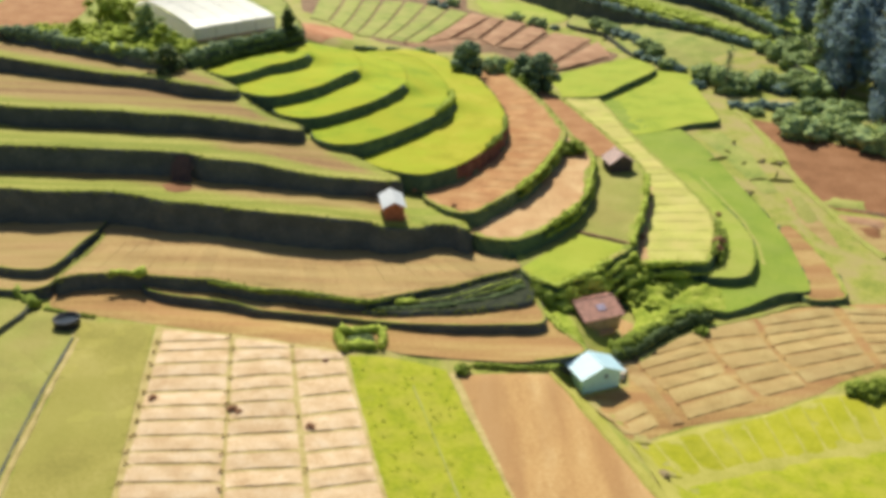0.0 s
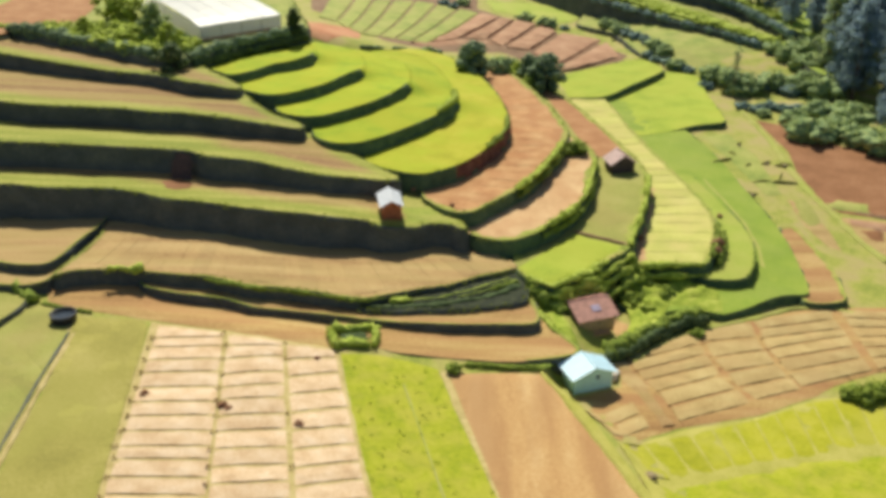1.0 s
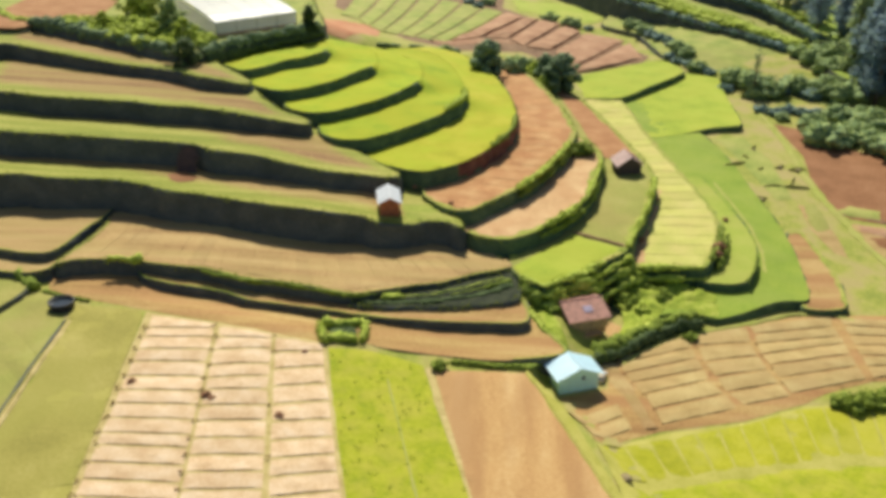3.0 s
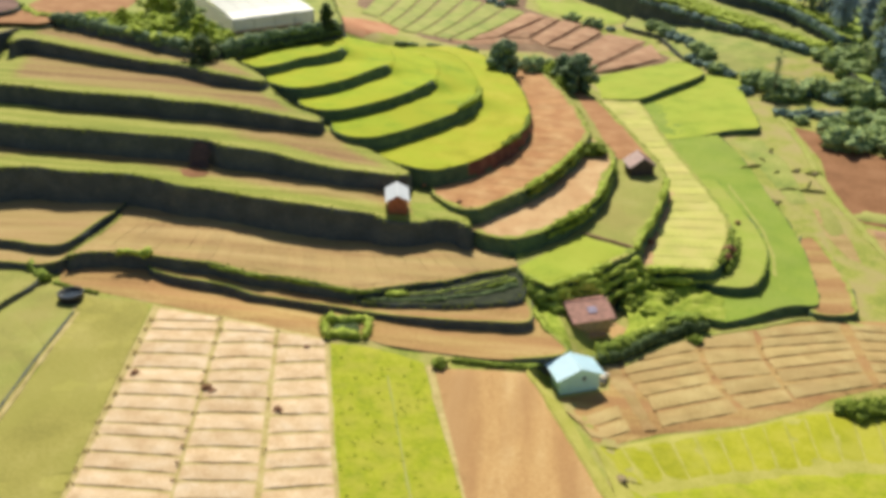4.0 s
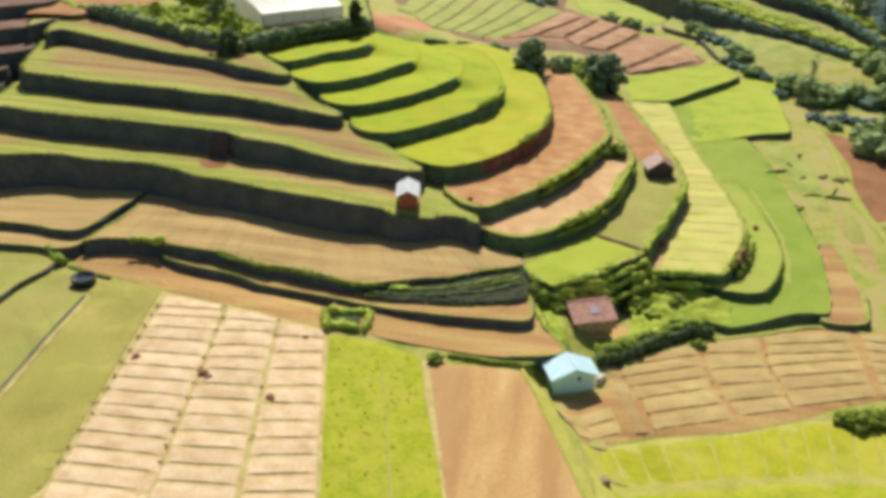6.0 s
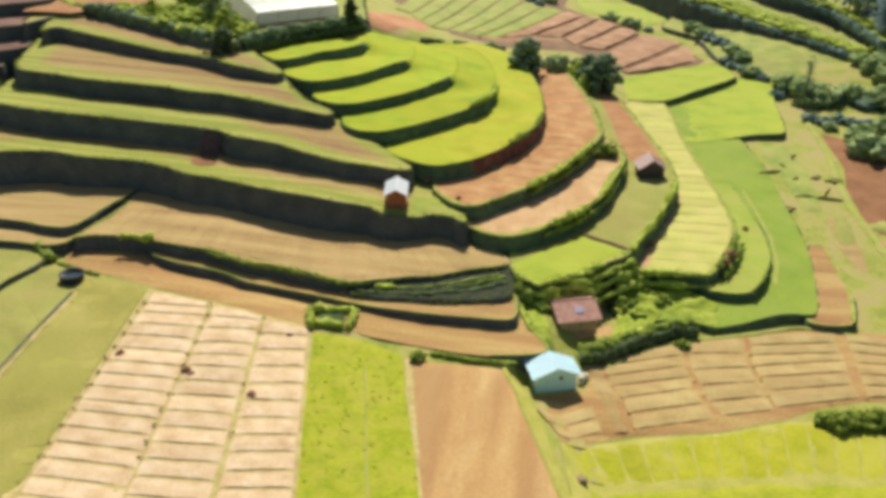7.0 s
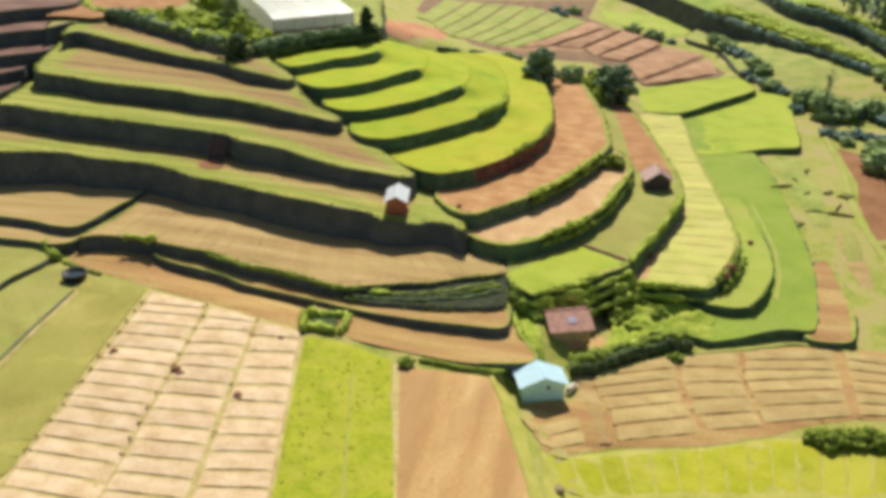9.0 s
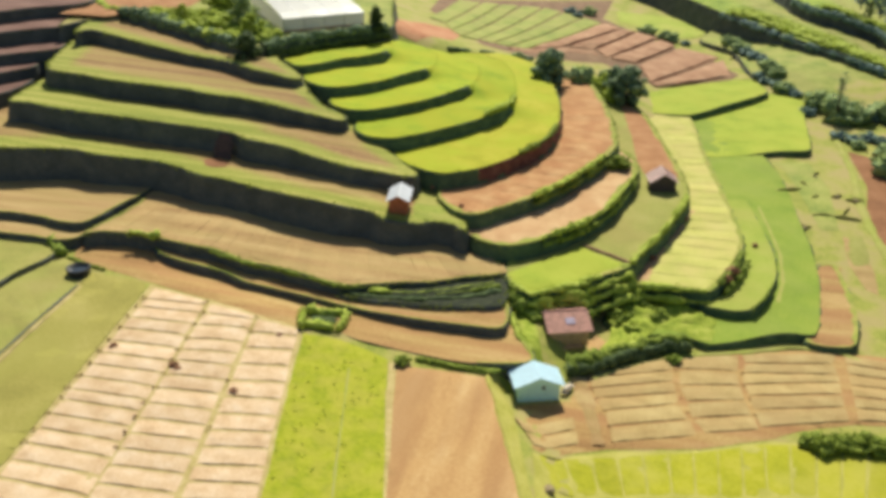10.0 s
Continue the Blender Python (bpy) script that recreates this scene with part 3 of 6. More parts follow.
TREADS = {"TS": SHELF_SHADE, "T1": STUBBLE, "T2": STUBBLE, "T3": STUBBLE, "T4": STUBBLE, "T5": OLIVE_SOIL, "LE": OLIVE_SOIL, "LE2": OLIVE_SOIL, "LE3": OLIVE, "L1a": SOIL, "L1b": SOIL, "G5": YELLOW_LIME, "G4": LIME, "G3": LIME, "G2": LIME, "G1": LIME, "R6": RED_SOIL, "R5": LIGHT_SOIL, "R4": OLIVE, "R3": YELLOW, "R2": GREEN, "R1": DEEP_GREEN, "R0": SOIL,
          "LG2": PALE_LIME, "LG1": PALE_LIME, "S2": MEADOW, "S3": SLOPE_MEADOW, "S4": SLOPE_MEADOW, "P": MEADOW, "K1": BROWN_SOIL, "K2": BROWN_SOIL, "K3": BROWN_SOIL, "K4": BROWN_SOIL, "K5": BROWN_SOIL, "K6": GRASS}
TOLD = {"T": "long tan stubble strip above a steep shaded bank", "L": "narrow tan soil terrace above a dark bank", "G": "curved terrace of bright lime green crop", "R": "curved field terrace edged with grass", "S": "pale green meadow strip above a bushy bank", "P": "grassy plateau on the hilltop", "K": "reddish soil step above a dark bank"}
# grass that grows in from the edge: its reach at the western and at the eastern end
GROWN = {"T1": (5.0, 2.2), "T2": (7.0, 2.2), "T3": (15.0, 2.2), "T4": (9.0, 4.0), "S3": (20, 16), "S4": (14, 12)}
# width of the grass verge along the edge
VERGE = {"R6": 1.0, "R5": 1.2, "R4": 1.1, "R3": 0.8, "R0": 0.8, "T5": 0.4, "LE": 0.5, "L1a": 0.4, "L1b": 0.4, "LE2": 0.3}


# treads that sink towards their far end: from y, to y, by metres
FALL = {"R1": (150, 182, 0.5), "S2": (212, 245, 3.4), "R2": (118, 150, -1.1), "R3": (125, 185, -1.2), "G1": (166, 180, -0.8), "G2": (160, 174, -0.9), "G3": (157, 171, -1.0), "G4": (153, 167, -1.1)}


def level(key, x, y):
    a, b = zip(*LEVELS[key])
    p, q, r = FALL.get(key, (0, 1, 0))
    return np.interp(x, a, b) + r * ease(p, q, np.asarray(y, float))


OUTLINES = {k: rounded(v) for k, v in PLANS.items()}


def open_edge(key):
    """Which points of an outline stand free above lower land."""
    line = OUTLINES[key]
    side = outward(line)
    probe = line + side * 0.7
    z = level(key, line[:, 0], line[:, 1])
    free = ground_z(probe[:, 0], probe[:, 1]) < z - 0.25
    for other in PLANS:
        if other != key:
            free &= ~(inside(OUTLINES[other], probe) & (level(other, probe[:, 0], probe[:, 1]) > z - 0.25))
    return free


def blades(centres, size, count, spread, lift=0.5, level=0.0):
    """Leaf or grass blades round the centres: each a bent pair of triangles. level: how far leaves turn flat to the sky. Returns points and faces."""
    c = np.repeat(np.asarray(centres, float), count, 0)
    n = len(c)
    spread = np.asarray(spread, float) if np.ndim(spread) else np.full(3, spread)
    d = np.random.normal(0, 1, (n, 3))
    d /= np.linalg.norm(d, axis=1)[:, None]
    base = c + d * spread * np.random.uniform(0.2, 1.0, (n, 1)) ** 0.5
    u = np.random.normal(0, 1, (n, 3)) + d * 0.6
    u[:, 2] += lift
    u /= np.linalg.norm(u, axis=1)[:, None]
    if level:
        u[:, 2] *= 1 - 0.6 * level
    w = np.cross(u, np.random.normal(0, 1, (n, 3)) * (1 - 0.5 * level) + np.array((0, 0, 1.6 * level)))
    w /= np.linalg.norm(w, axis=1)[:, None]
    s = size * np.random.uniform(0.6, 1.3, (n, 1))
    p = np.stack([base, base + u * s * 0.5 + w * s * 0.35, base + u * s, base + u * s * 0.5 - w * s * 0.35], 1)
    return p.reshape(-1, 3), [(4 * i, 4 * i + 1, 4 * i + 2, 4 * i + 3) for i in range(n)]


def tread_relief(v):
    return np.array([0.12 * noise.noise((a * 0.3, b * 0.3, 0)) + 0.05 * noise.noise((a * 1.1, b * 1.1, 5)) for a, b in v])


def gentle_edge(key):
    """Where the crop runs on down a gentle slope instead of a bank: 0 to 1 along the outline."""
    line = OUTLINES[key]
    end = {"G1": 173, "G2": 167, "G3": 164, "G4": 158}.get(key, 999)
    return ease(end - 2, end + 3, line[:, 1]) * (outward(line)[:, 0] > -0.2)


ABOVE = {"G2": "G1", "G3": "G2", "G4": "G3", "G5": "G4"}


def swell(key, v, z):
    """The rise of a tread towards the open end of the terrace above it."""
    upper = ABOVE[key]
    line, w = OUTLINES[upper], gentle_edge(upper)
    d = np.hypot(v[:, None, 0] - line[None, :, 0], v[:, None, 1] - line[None, :, 1])
    near = d.argmin(1)
    top = level(upper, line[near, 0], line[near, 1]) - 0.06
    return z + (top - z) * w[near] * np.clip(1 - d.min(1) / 7.5, 0, 1) ** 1.4


def terrace(key):
    line = OUTLINES[key]
    side = outward(line)
    free = open_edge(key)
    z0 = level(key, line[:, 0], line[:, 1])
    root = tagged(new("terrace"), TOLD[key[0]], "terrace", "hillside terraces", "structure")
    v, f = sheet(line, 1.5)
    v = np.array(v)
    z = level(key, v[:, 0], v[:, 1]) + tread_relief(v)
    if key in ("S3", "S4"):
        z += np.array([0.5 * noise.noise((a * 0.25, b * 0.25, 4)) + 0.35 * noise.noise((a * 0.7, b * 0.7, 8)) for a, b in v]) * (inside(line, v + (0, -0.8)))
    if key in ABOVE:
        z = swell(key, v, z)
    tread = part("tread", np.c_[v, z], f, TREADS[key], root, smooth=True)
    if key in GROWN and free.any():
        west, east = line[:, 0].min(), line[:, 0].max()
        reach = GROWN[key][0] + (GROWN[key][1] - GROWN[key][0]) * (v[:, 0] - west) / (east - west)
        rim = np.min([np.hypot(v[:, 0] - a, v[:, 1] - b) for a, b in line[free]], 0)
        tread.data.attributes.new("verge", "FLOAT", "POINT").data.foreach_set("value", np.clip(1.2 - rim / reach, 0, 1.2).astype(np.float32))
    drop = [0.0, 0.12, 0.4, 0.8, 1.3, 1.9, 2.6, 3.4, 5.0, 8.0]
    run = [0.14 * min(k, 1) + 0.20 * d for k, d in enumerate(drop)]
    gentle = gentle_edge(key)
    rows = []
    for k, d in enumerate(drop):
        for (a, b), (nx, ny), h, ok, w in zip(line, side, z0, free, gentle):
            push = run[k] + w * 1.3 * d + (0.35 * noise.noise((a * 0.5, b * 0.5, d * 0.8)) + 0.12 * noise.noise((a * 1.7, b * 1.7, d * 2)) if k > 0 else 0)
            rows.append((a + nx * push, b + ny * push, h + (0.05 if ok else -0.04) - d))
    n = len(line)
    faces = [(k * n + i, k * n + (i + 1) % n, (k + 1) * n + (i + 1) % n, (k + 1) * n + i) for k in range(len(drop) - 1) for i in range(n)]
    bank = part("bank", rows, faces, GREEN_BANK if key[0] in "RG" or key in ("LG1", "LG2") else BANK, root, "steep bank of grass and earth in a dark tone", smooth=True)
    if gentle.max() > 0.5:
        bank.data.materials.append(TREADS[key])
        for face in bank.data.polygons:
            face.material_index = int(gentle[face.index % n] > 0.4)
    if key == "G5":
        bank.data.materials.append(RED_BANK)
        for face in bank.data.polygons:
            x, y, z = face.center
            face.material_index = int(x > 2 and y < 165 and z > 7.2 + 1.6 * noise.noise((x * 0.4, y * 0.4, 3)))
    wide = VERGE.get(key)
    if wide:
        pts, fs = [], []
        for (a, b), (nx, ny), h, ok in zip(line, side, z0, free):
            w = wide * (0.75 + 0.7 * noise.noise((a * 0.12, b * 0.12, 9)) + 0.6 * noise.noise((a * 0.6, b * 0.6, 2)))
            for q in (0.05, -0.5 * w, -w):
                pts.append((a + nx * q, b + ny * q, h + (0.12 if q > -w else 0.03) + 0.05 * noise.noise((a * 1.3, b * 1.3, q))))
        for i in range(n):
            j = (i + 1) % n
            if free[i] and free[j]:
                fs += [(3 * i, 3 * j, 3 * j + 1, 3 * i + 1), (3 * i + 1, 3 * j + 1, 3 * j + 2, 3 * i + 2)]
        if fs:
            part("verge", pts, fs, LIP, root, "sunlit grass verge", smooth=True)
    # grass hanging over the edge and on the bank
    at = [(a - nx * 0.1, b - ny * 0.1, h) for (a, b), (nx, ny), h, ok, w in zip(line, side, z0, free, gentle) if ok and w < 0.4]
    if at and key not in ("R0", "R1", "R2", "R3", "LG1", "LG2"):
        fine = key[0] in "GSLK"
        p1, f1 = blades([(x, y, h - 0.12) for x, y, h in at], 0.24 if fine else 0.34, 12 if fine else 18, (0.4, 0.4, 0.14) if fine else (0.45, 0.45, 0.2), -0.4)
        tufts = part("grass_tufts", p1, f1, TUFT, root)
        tagged(tufts, kind="stuff")
    return root


for key in PLANS:
    terrace(key)


STRIP_GAP = surface("pale_strip", (0.32, 0.31, 0.05), (0.40, 0.37, 0.08), (0.46, 0.41, 0.11), 3, 0.3)


# ---- fields on the valley floor ----
def straight(points, step=1.0):
    """A closed outline with straight sides and worn, slightly wavering edges."""
    p = np.array(points, float)
    out = []
    for a, b in zip(p, np.roll(p, -1, 0)):
        k = max(1, int(np.hypot(*(b - a)) / step))
        out += [a + (b - a) * j / k for j in range(k)]
    return np.array([(x + 0.12 * noise.noise((x * 0.5, y * 0.5, 1)), y + 0.12 * noise.noise((x * 0.5, y * 0.5, 7))) for x, y in out])


def field(name, outline, material, label, lift=0.06):
    line = straight(outline)
    v, f = sheet(line, 1.2)
    v = np.array(v)
    rim = np.min([np.hypot(v[:, 0] - a, v[:, 1] - b) for a, b in line], 0)
    z = lift + 0.06 + np.array([0.07 * noise.noise((a * 0.4, b * 0.4, 3)) for a, b in v])
    z = ground_z(v[:, 0], v[:, 1]) - 0.045 + z * ease(-0.15, 0.9, rim)
    return tagged(part(name, np.c_[v, z], f, material, smooth=True), label, "field", kind="structure")


def ribbon(name, points, wide, height, material, label, zf=ground_z):
    """A narrow raised strip along a line of points."""
    length = sum(math.dist(a, b) for a, b in zip(points, points[1:]))
    n, pts = max(2, int(length / 0.8)), []
    for i in range(n + 1):
        x, y = along(points, i / n)
        xb, yb = along(points, min(1, i / n + 0.02))
        xa, ya = along(points, max(0, i / n - 0.02))
        d = math.hypot(xb - xa, yb - ya) + 1e-9
        w = wide * (0.85 + 0.5 * noise.noise((x * 0.4, y * 0.4, 5)) + 0.25 * noise.noise((x * 1.3, y * 1.3, 2)))
        for q, h in ((-0.5, 0.0), (-0.25, 0.85), (0.0, 1.0), (0.25, 0.85), (0.5, 0.0)):
            px, py = x + (yb - ya) / d * w * q, y - (xb - xa) / d * w * q
            pts.append((px, py, float(zf(px, py)) + height * h))
    fs = [(5 * i + k, 5 * i + k + 5, 5 * i + k + 6, 5 * i + k + 1) for i in range(n) for k in range(4)]
    return tagged(part(name, pts, fs, material, smooth=True), label, "strip", kind="structure")


def along(line, t):
    """The point at the share t of the length of a line of points."""
    p = np.array(line, float)
    d = np.r_[0, np.cumsum(np.hypot(*(p[1:] - p[:-1]).T))]
    return np.array([np.interp(t * d[-1], d, p[:, 0]), np.interp(t * d[-1], d, p[:, 1])])


def bed(name, a, b, c, d, height, material, parent, zf, steps=7):
    """One raised bed between four corners: a rounded, uneven ridge of soil or crop."""
    pts, fs = [], []
    prof = [(0.0, 0.0), (0.06, 0.8), (0.5, 1.0), (0.94, 0.8), (1.0, 0.0)]
    for i in range(steps + 1):
        t = i / steps
        end = 0.45 if i in (0, steps) else 1.0
        left, right = a + (b - a) * t, d + (c - d) * t
        for s, h in prof:
            q = left + (right - left) * s + 0.10 * noise.noise((left[0] * 0.6 + s, left[1] * 0.6, 4))
            pts.append((*q, float(zf(*q)) + 0.02 + height * h * end * (1 + 0.5 * noise.noise((q[0] * 0.7, q[1] * 0.7, 8)))))
    m = len(prof)
    for i in range(steps):
        for k in range(m - 1):
            fs.append((i * m + k, i * m + k + 1, (i + 1) * m + k + 1, (i + 1) * m + k))
    fs += [tuple(range(m)), tuple(steps * m + k for k in range(m))]
    return part(name, pts, fs, material, parent, smooth=False)


def ladder(parent, left, right, count, gap, height, materials, zf=ground_z, name="bed"):
    """Beds side by side between two lines, like the rungs of a ladder."""
    for i in range(count):
        t0, t1 = (i + gap / 2) / count, (i + 1 - gap / 2) / count
        m = materials[min(len(materials) - 1, i * len(materials) // count)]
        bed(name, along(left, t0), along(right, t0), along(right, t1), along(left, t1), height, m, parent, zf)


def rungs(parent, lefts, rights, height, material, zf=ground_z, gap=0.11, name="bed", longer=0.03):
    """Beds between furrows, each furrow given by its two ends."""
    a, b = np.array(lefts), np.array(rights)
    a, b = a - (b - a) * longer, b + (b - a) * longer
    for i in range(len(a) - 1):
        da, db = (a[i + 1] - a[i]) * gap / 2, (b[i + 1] - b[i]) * gap / 2
        bed(name, a[i] + da, b[i] + db, b[i + 1] - db, a[i + 1] - da, height, material, parent, zf)


def on(key):
    return lambda x, y: level(key, x, y)


olive_west = field("field_1", [(-54.9, 78.4), (-53.3, 82.4), (-53.1, 88.9), (-52.2, 95.1), (-51.5, 99.4), (-46.5, 97.9), (-43.7, 92.5), (-42.7, 82.5), (-41.5, 70.5), (-39.1, 56.2)], OLIVE, "olive green vegetable plot beside a narrow ditch")
olive_east = field("field_2", [(-44.3, 96.3), (-35.5, 95.6), (-34.5, 94.0), (-31.5, 74.3), (-29.4, 58.7), (-28.5, 53.6), (-37.4, 52.2), (-40.6, 69.6), (-41.7, 81.8), (-42.4, 91.5)], OCHRE_OLIVE, "olive green vegetable plot on the flat")
ladder(olive_west, [(-51.3, 81.5), (-51.3, 99.1)], [(-41.4, 70.3), (-43.7, 92.2)], 8, 0.05, 0.06, [OLIVE], name="row")
ladder(olive_east, [(-43.9, 95.8), (-37.2, 55.0)], [(-34.7, 94.6), (-29.0, 58.4)], 14, 0.04, 0.05, [OCHRE_OLIVE], name="row")
ribbon("ditch_1", [(-43.5, 92.4), (-42.95, 82.4), (-41.8, 70.4), (-40.1, 55.8)], 0.45, 0.15, BANK, "narrow dark ditch between the olive plots")
ribbon("path_2", [(-42.85, 92.2), (-42.25, 82.3), (-41.1, 70.35), (-39.35, 56.0)], 0.75, 0.17, VERGE_SOIL, "pale dry bank along a narrow ditch")
field("field_3", [(-51.6, 105.6), (-49.8, 108.6), (-40.8, 109.2), (-30.2, 105.5), (-21.1, 102.0), (-15.8, 99.6), (-12.5, 98.3), (-12.0, 90.8), (-17.8, 91.6), (-24.9, 93.4), (-33.9, 95.4), (-44.4, 98.1), (-49.0, 99.9)], SOIL, "bare tan soil plot below the terraces")
pale = field("field_4", [(-34.5, 95.2), (-25.2, 93.3), (-17.8, 91.8), (-11.4, 90.7), (-3.2, 59.0), (-32.6, 52.9), (-29.1, 57.8)], VERGE_SOIL, "pale dry soil plot divided into long rows of beds")
rungs(pale, [(-33.4, 94.3), (-32.9, 91.2), (-32.7, 89.2), (-32.3, 86.6), (-32.0, 84.0), (-31.6, 81.1), (-31.3, 78.5), (-30.9, 76.1), (-30.6, 73.6), (-30.3, 71.2), (-30.0, 69.3), (-29.7, 66.7), (-29.3, 64.3), (-29.0, 61.9), (-28.7, 59.3), (-28.3, 56.7), (-28.0, 54.0)], [(-25.2, 92.8), (-24.9, 91.8), (-24.6, 89.8), (-24.1, 87.1), (-23.7, 84.5), (-23.1, 81.6), (-22.6, 78.9), (-22.2, 76.5), (-21.8, 73.9), (-21.3, 71.4), (-21.0, 69.5), (-20.5, 66.8), (-20.1, 64.3), (-19.6, 61.9), (-19.2, 59.3), (-18.7, 56.6), (-18.3, 53.9)], 0.2, PALE_SOIL, gap=0.085, longer=-0.005)
rungs(pale, [(-24.5, 92.3), (-24.0, 89.8), (-23.6, 87.0), (-23.1, 83.8), (-22.6, 81.3), (-22.3, 79.1), (-21.8, 76.2), (-21.4, 73.6), (-20.9, 70.9), (-20.5, 68.3), (-20.0, 65.9), (-19.7, 63.4), (-19.2, 61.0), (-18.9, 58.4), (-18.4, 55.9)], [(-17.8, 91.1), (-17.7, 90.2), (-17.2, 88.1), (-16.6, 85.0), (-16.1, 82.7), (-15.7, 80.2), (-15.1, 77.4), (-14.6, 74.9), (-14.0, 72.1), (-13.5, 69.5), (-13.0, 67.2), (-12.5, 64.7), (-12.0, 62.2), (-11.5, 59.5), (-11.0, 56.9)], 0.2, PALE_SOIL, gap=0.085, longer=-0.005)
rungs(pale, [(-17.3, 90.8), (-16.6, 87.4), (-15.9, 84.0), (-15.3, 80.7), (-14.6, 77.6), (-14.0, 74.7), (-13.4, 71.7), (-12.8, 69.0), (-12.3, 66.4), (-11.7, 63.7), (-11.3, 61.4), (-10.8, 58.9), (-10.3, 56.6)], [(-11.7, 90.2), (-11.3, 88.7), (-10.6, 85.7), (-9.8, 82.4), (-8.9, 79.3), (-8.1, 76.2), (-7.4, 73.4), (-6.8, 70.8), (-6.1, 68.3), (-5.4, 65.6), (-4.8, 63.2), (-4.2, 60.8), (-3.6, 58.4)], 0.2, PALE_SOIL, gap=0.085, longer=-0.005)
ENDS = [(-32.9, 91.2), (-32.7, 89.2), (-32.3, 86.6), (-32.0, 84.0), (-31.6, 81.1), (-31.3, 78.5), (-30.9, 76.1), (-30.6, 73.6), (-30.3, 71.2), (-30.0, 69.3), (-29.7, 66.7), (-29.3, 64.3), (-29.0, 61.9), (-24.8, 92.4), (-24.0, 89.8), (-23.6, 87.0), (-23.1, 83.8), (-22.6, 81.3), (-22.3, 79.1), (-21.8, 76.2), (-21.4, 73.6), (-20.9, 70.9), (-20.5, 68.3), (-20.0, 65.9), (-19.7, 63.4), (-17.4, 90.6), (-16.6, 87.4), (-14.6, 77.6), (-12.8, 69.0)]
spots = [(x - 0.25 + random.uniform(-0.12, 0.12), y + random.uniform(-0.15, 0.15), float(ground_z(x, y)) + 0.15) for x, y in ENDS if random.random() < 0.93]
p, f = blades(spots, 0.26, 14, (0.32, 0.25, 0.1), 0.4)
tagged(part("weeds", p, f, WEED), "small dry weeds at the ends of the beds", "weeds", kind="stuff")
leafy = field("field_5", [(-10.9, 89.8), (-6.2, 90.0), (-2.5, 89.0), (0.4, 87.7), (2.2, 80.8), (6.8, 65.2), (8.0, 61.1), (-3.6, 58.9), (-4.4, 63.0), (-8.3, 78.3)], LEAFY, "bright green leafy vegetable plot with bare patches")
ribbon("path_1", [(-3.3, 84.4), (-1.05, 76.0), (1.2, 67.4), (2.6, 62.5)], 0.45, 0.15, PALE_VERGE, "thin bare strip through the leafy plot")

spots = np.array([(random.uniform(-11, 9), random.uniform(56, 90)) for _ in range(170)])
spots = spots[inside(straight([(-10.3, 88.5), (-6.1, 89.3), (0.2, 86.9), (2.0, 80.7), (6.6, 65.1), (-4.4, 63.0), (-8.0, 78.4)]), spots)]
p, f = blades(np.c_[spots, ground_z(spots[:, 0], spots[:, 1]) + 0.12], 0.2, 8, (0.2, 0.2, 0.06), 0.5, 0.4)
tagged(part("leafy_plants", p, f, SHRUB_BRIGHT), "scattered leafy vegetable plants in the bright plot", "plants", kind="stuff")
ribbon("verge_8", [(12.3, 88.0), (14.2, 83.2), (17.4, 74.6), (20.0, 67.5), (21.4, 63.2)], 1.0, 0.22, STRIP_GAP, "bright grass edge along the bare plot")
bare = field("field_6", [(1.7, 86.7), (6.8, 87.4), (12.0, 87.5), (14.0, 83.1), (19.8, 67.4), (21.2, 63.3), (8.1, 61.1), (7.1, 65.2), (3.6, 79.0)], SOIL_STRIPED, "bare tan ploughed plot with faint strips")
field("verge_1", [(12.2, 88.2), (13.2, 89.4), (14.8, 87.9), (18.0, 76.3), (20.8, 67.7), (22.2, 63.5), (21.3, 63.4), (19.9, 67.4), (14.1, 83.1)], STRIP_GAP, "sunlit grass bank along the bare plot", 0.12)
field("verge_2", [(0.7, 87.2), (1.6, 86.8), (3.6, 79.0), (7.1, 65.2), (8.1, 61.1), (7.8, 61.1), (6.8, 65.2), (2.3, 80.8)], VERGE_SOIL, "pale narrow footpath between plots", 0.15)
rows = field("field_7", [(22.4, 94.2), (27.3, 98.5), (33.1, 102.7), (41.3, 106.1), (51.2, 109.7), (62.7, 110.6), (60.7, 95.6), (53.3, 94.1), (47.1, 91.0), (44.2, 88.7), (36.2, 84.4), (26.4, 81.4), (19.2, 77.7), (15.7, 86.4), (21.7, 89.1)], SOIL, "tan soil plot laid out in low ridges")
rungs(rows, [(23.5, 95.6), (23.8, 94.5), (24.2, 92.4), (25.0, 90.5), (26.0, 88.3), (26.8, 85.5), (27.4, 82.7)], [(32.9, 102.0), (32.8, 98.9), (32.9, 96.5), (33.4, 94.2), (33.6, 91.9), (34.8, 89.2), (35.7, 86.3)], 0.22, SOIL_BED, gap=0.085)
rungs(rows, [(33.7, 102.3), (34.1, 99.6), (34.2, 95.9), (35.1, 92.9), (35.6, 89.7), (37.1, 87.3)], [(40.9, 105.3), (40.5, 101.0), (40.8, 98.1), (41.2, 95.0), (41.9, 92.1), (42.6, 89.6)], 0.22, SOIL_BED, gap=0.085)
rungs(rows, [(41.8, 105.6), (42.2, 103.5), (41.8, 101.1), (41.8, 98.6), (42.4, 96.3), (42.6, 93.4), (43.3, 90.3)], [(52.9, 109.3), (52.3, 106.4), (52.6, 104.1), (52.5, 102.4), (52.5, 99.8), (52.4, 97.1), (52.6, 94.2)], 0.22, SOIL_BED, gap=0.085)
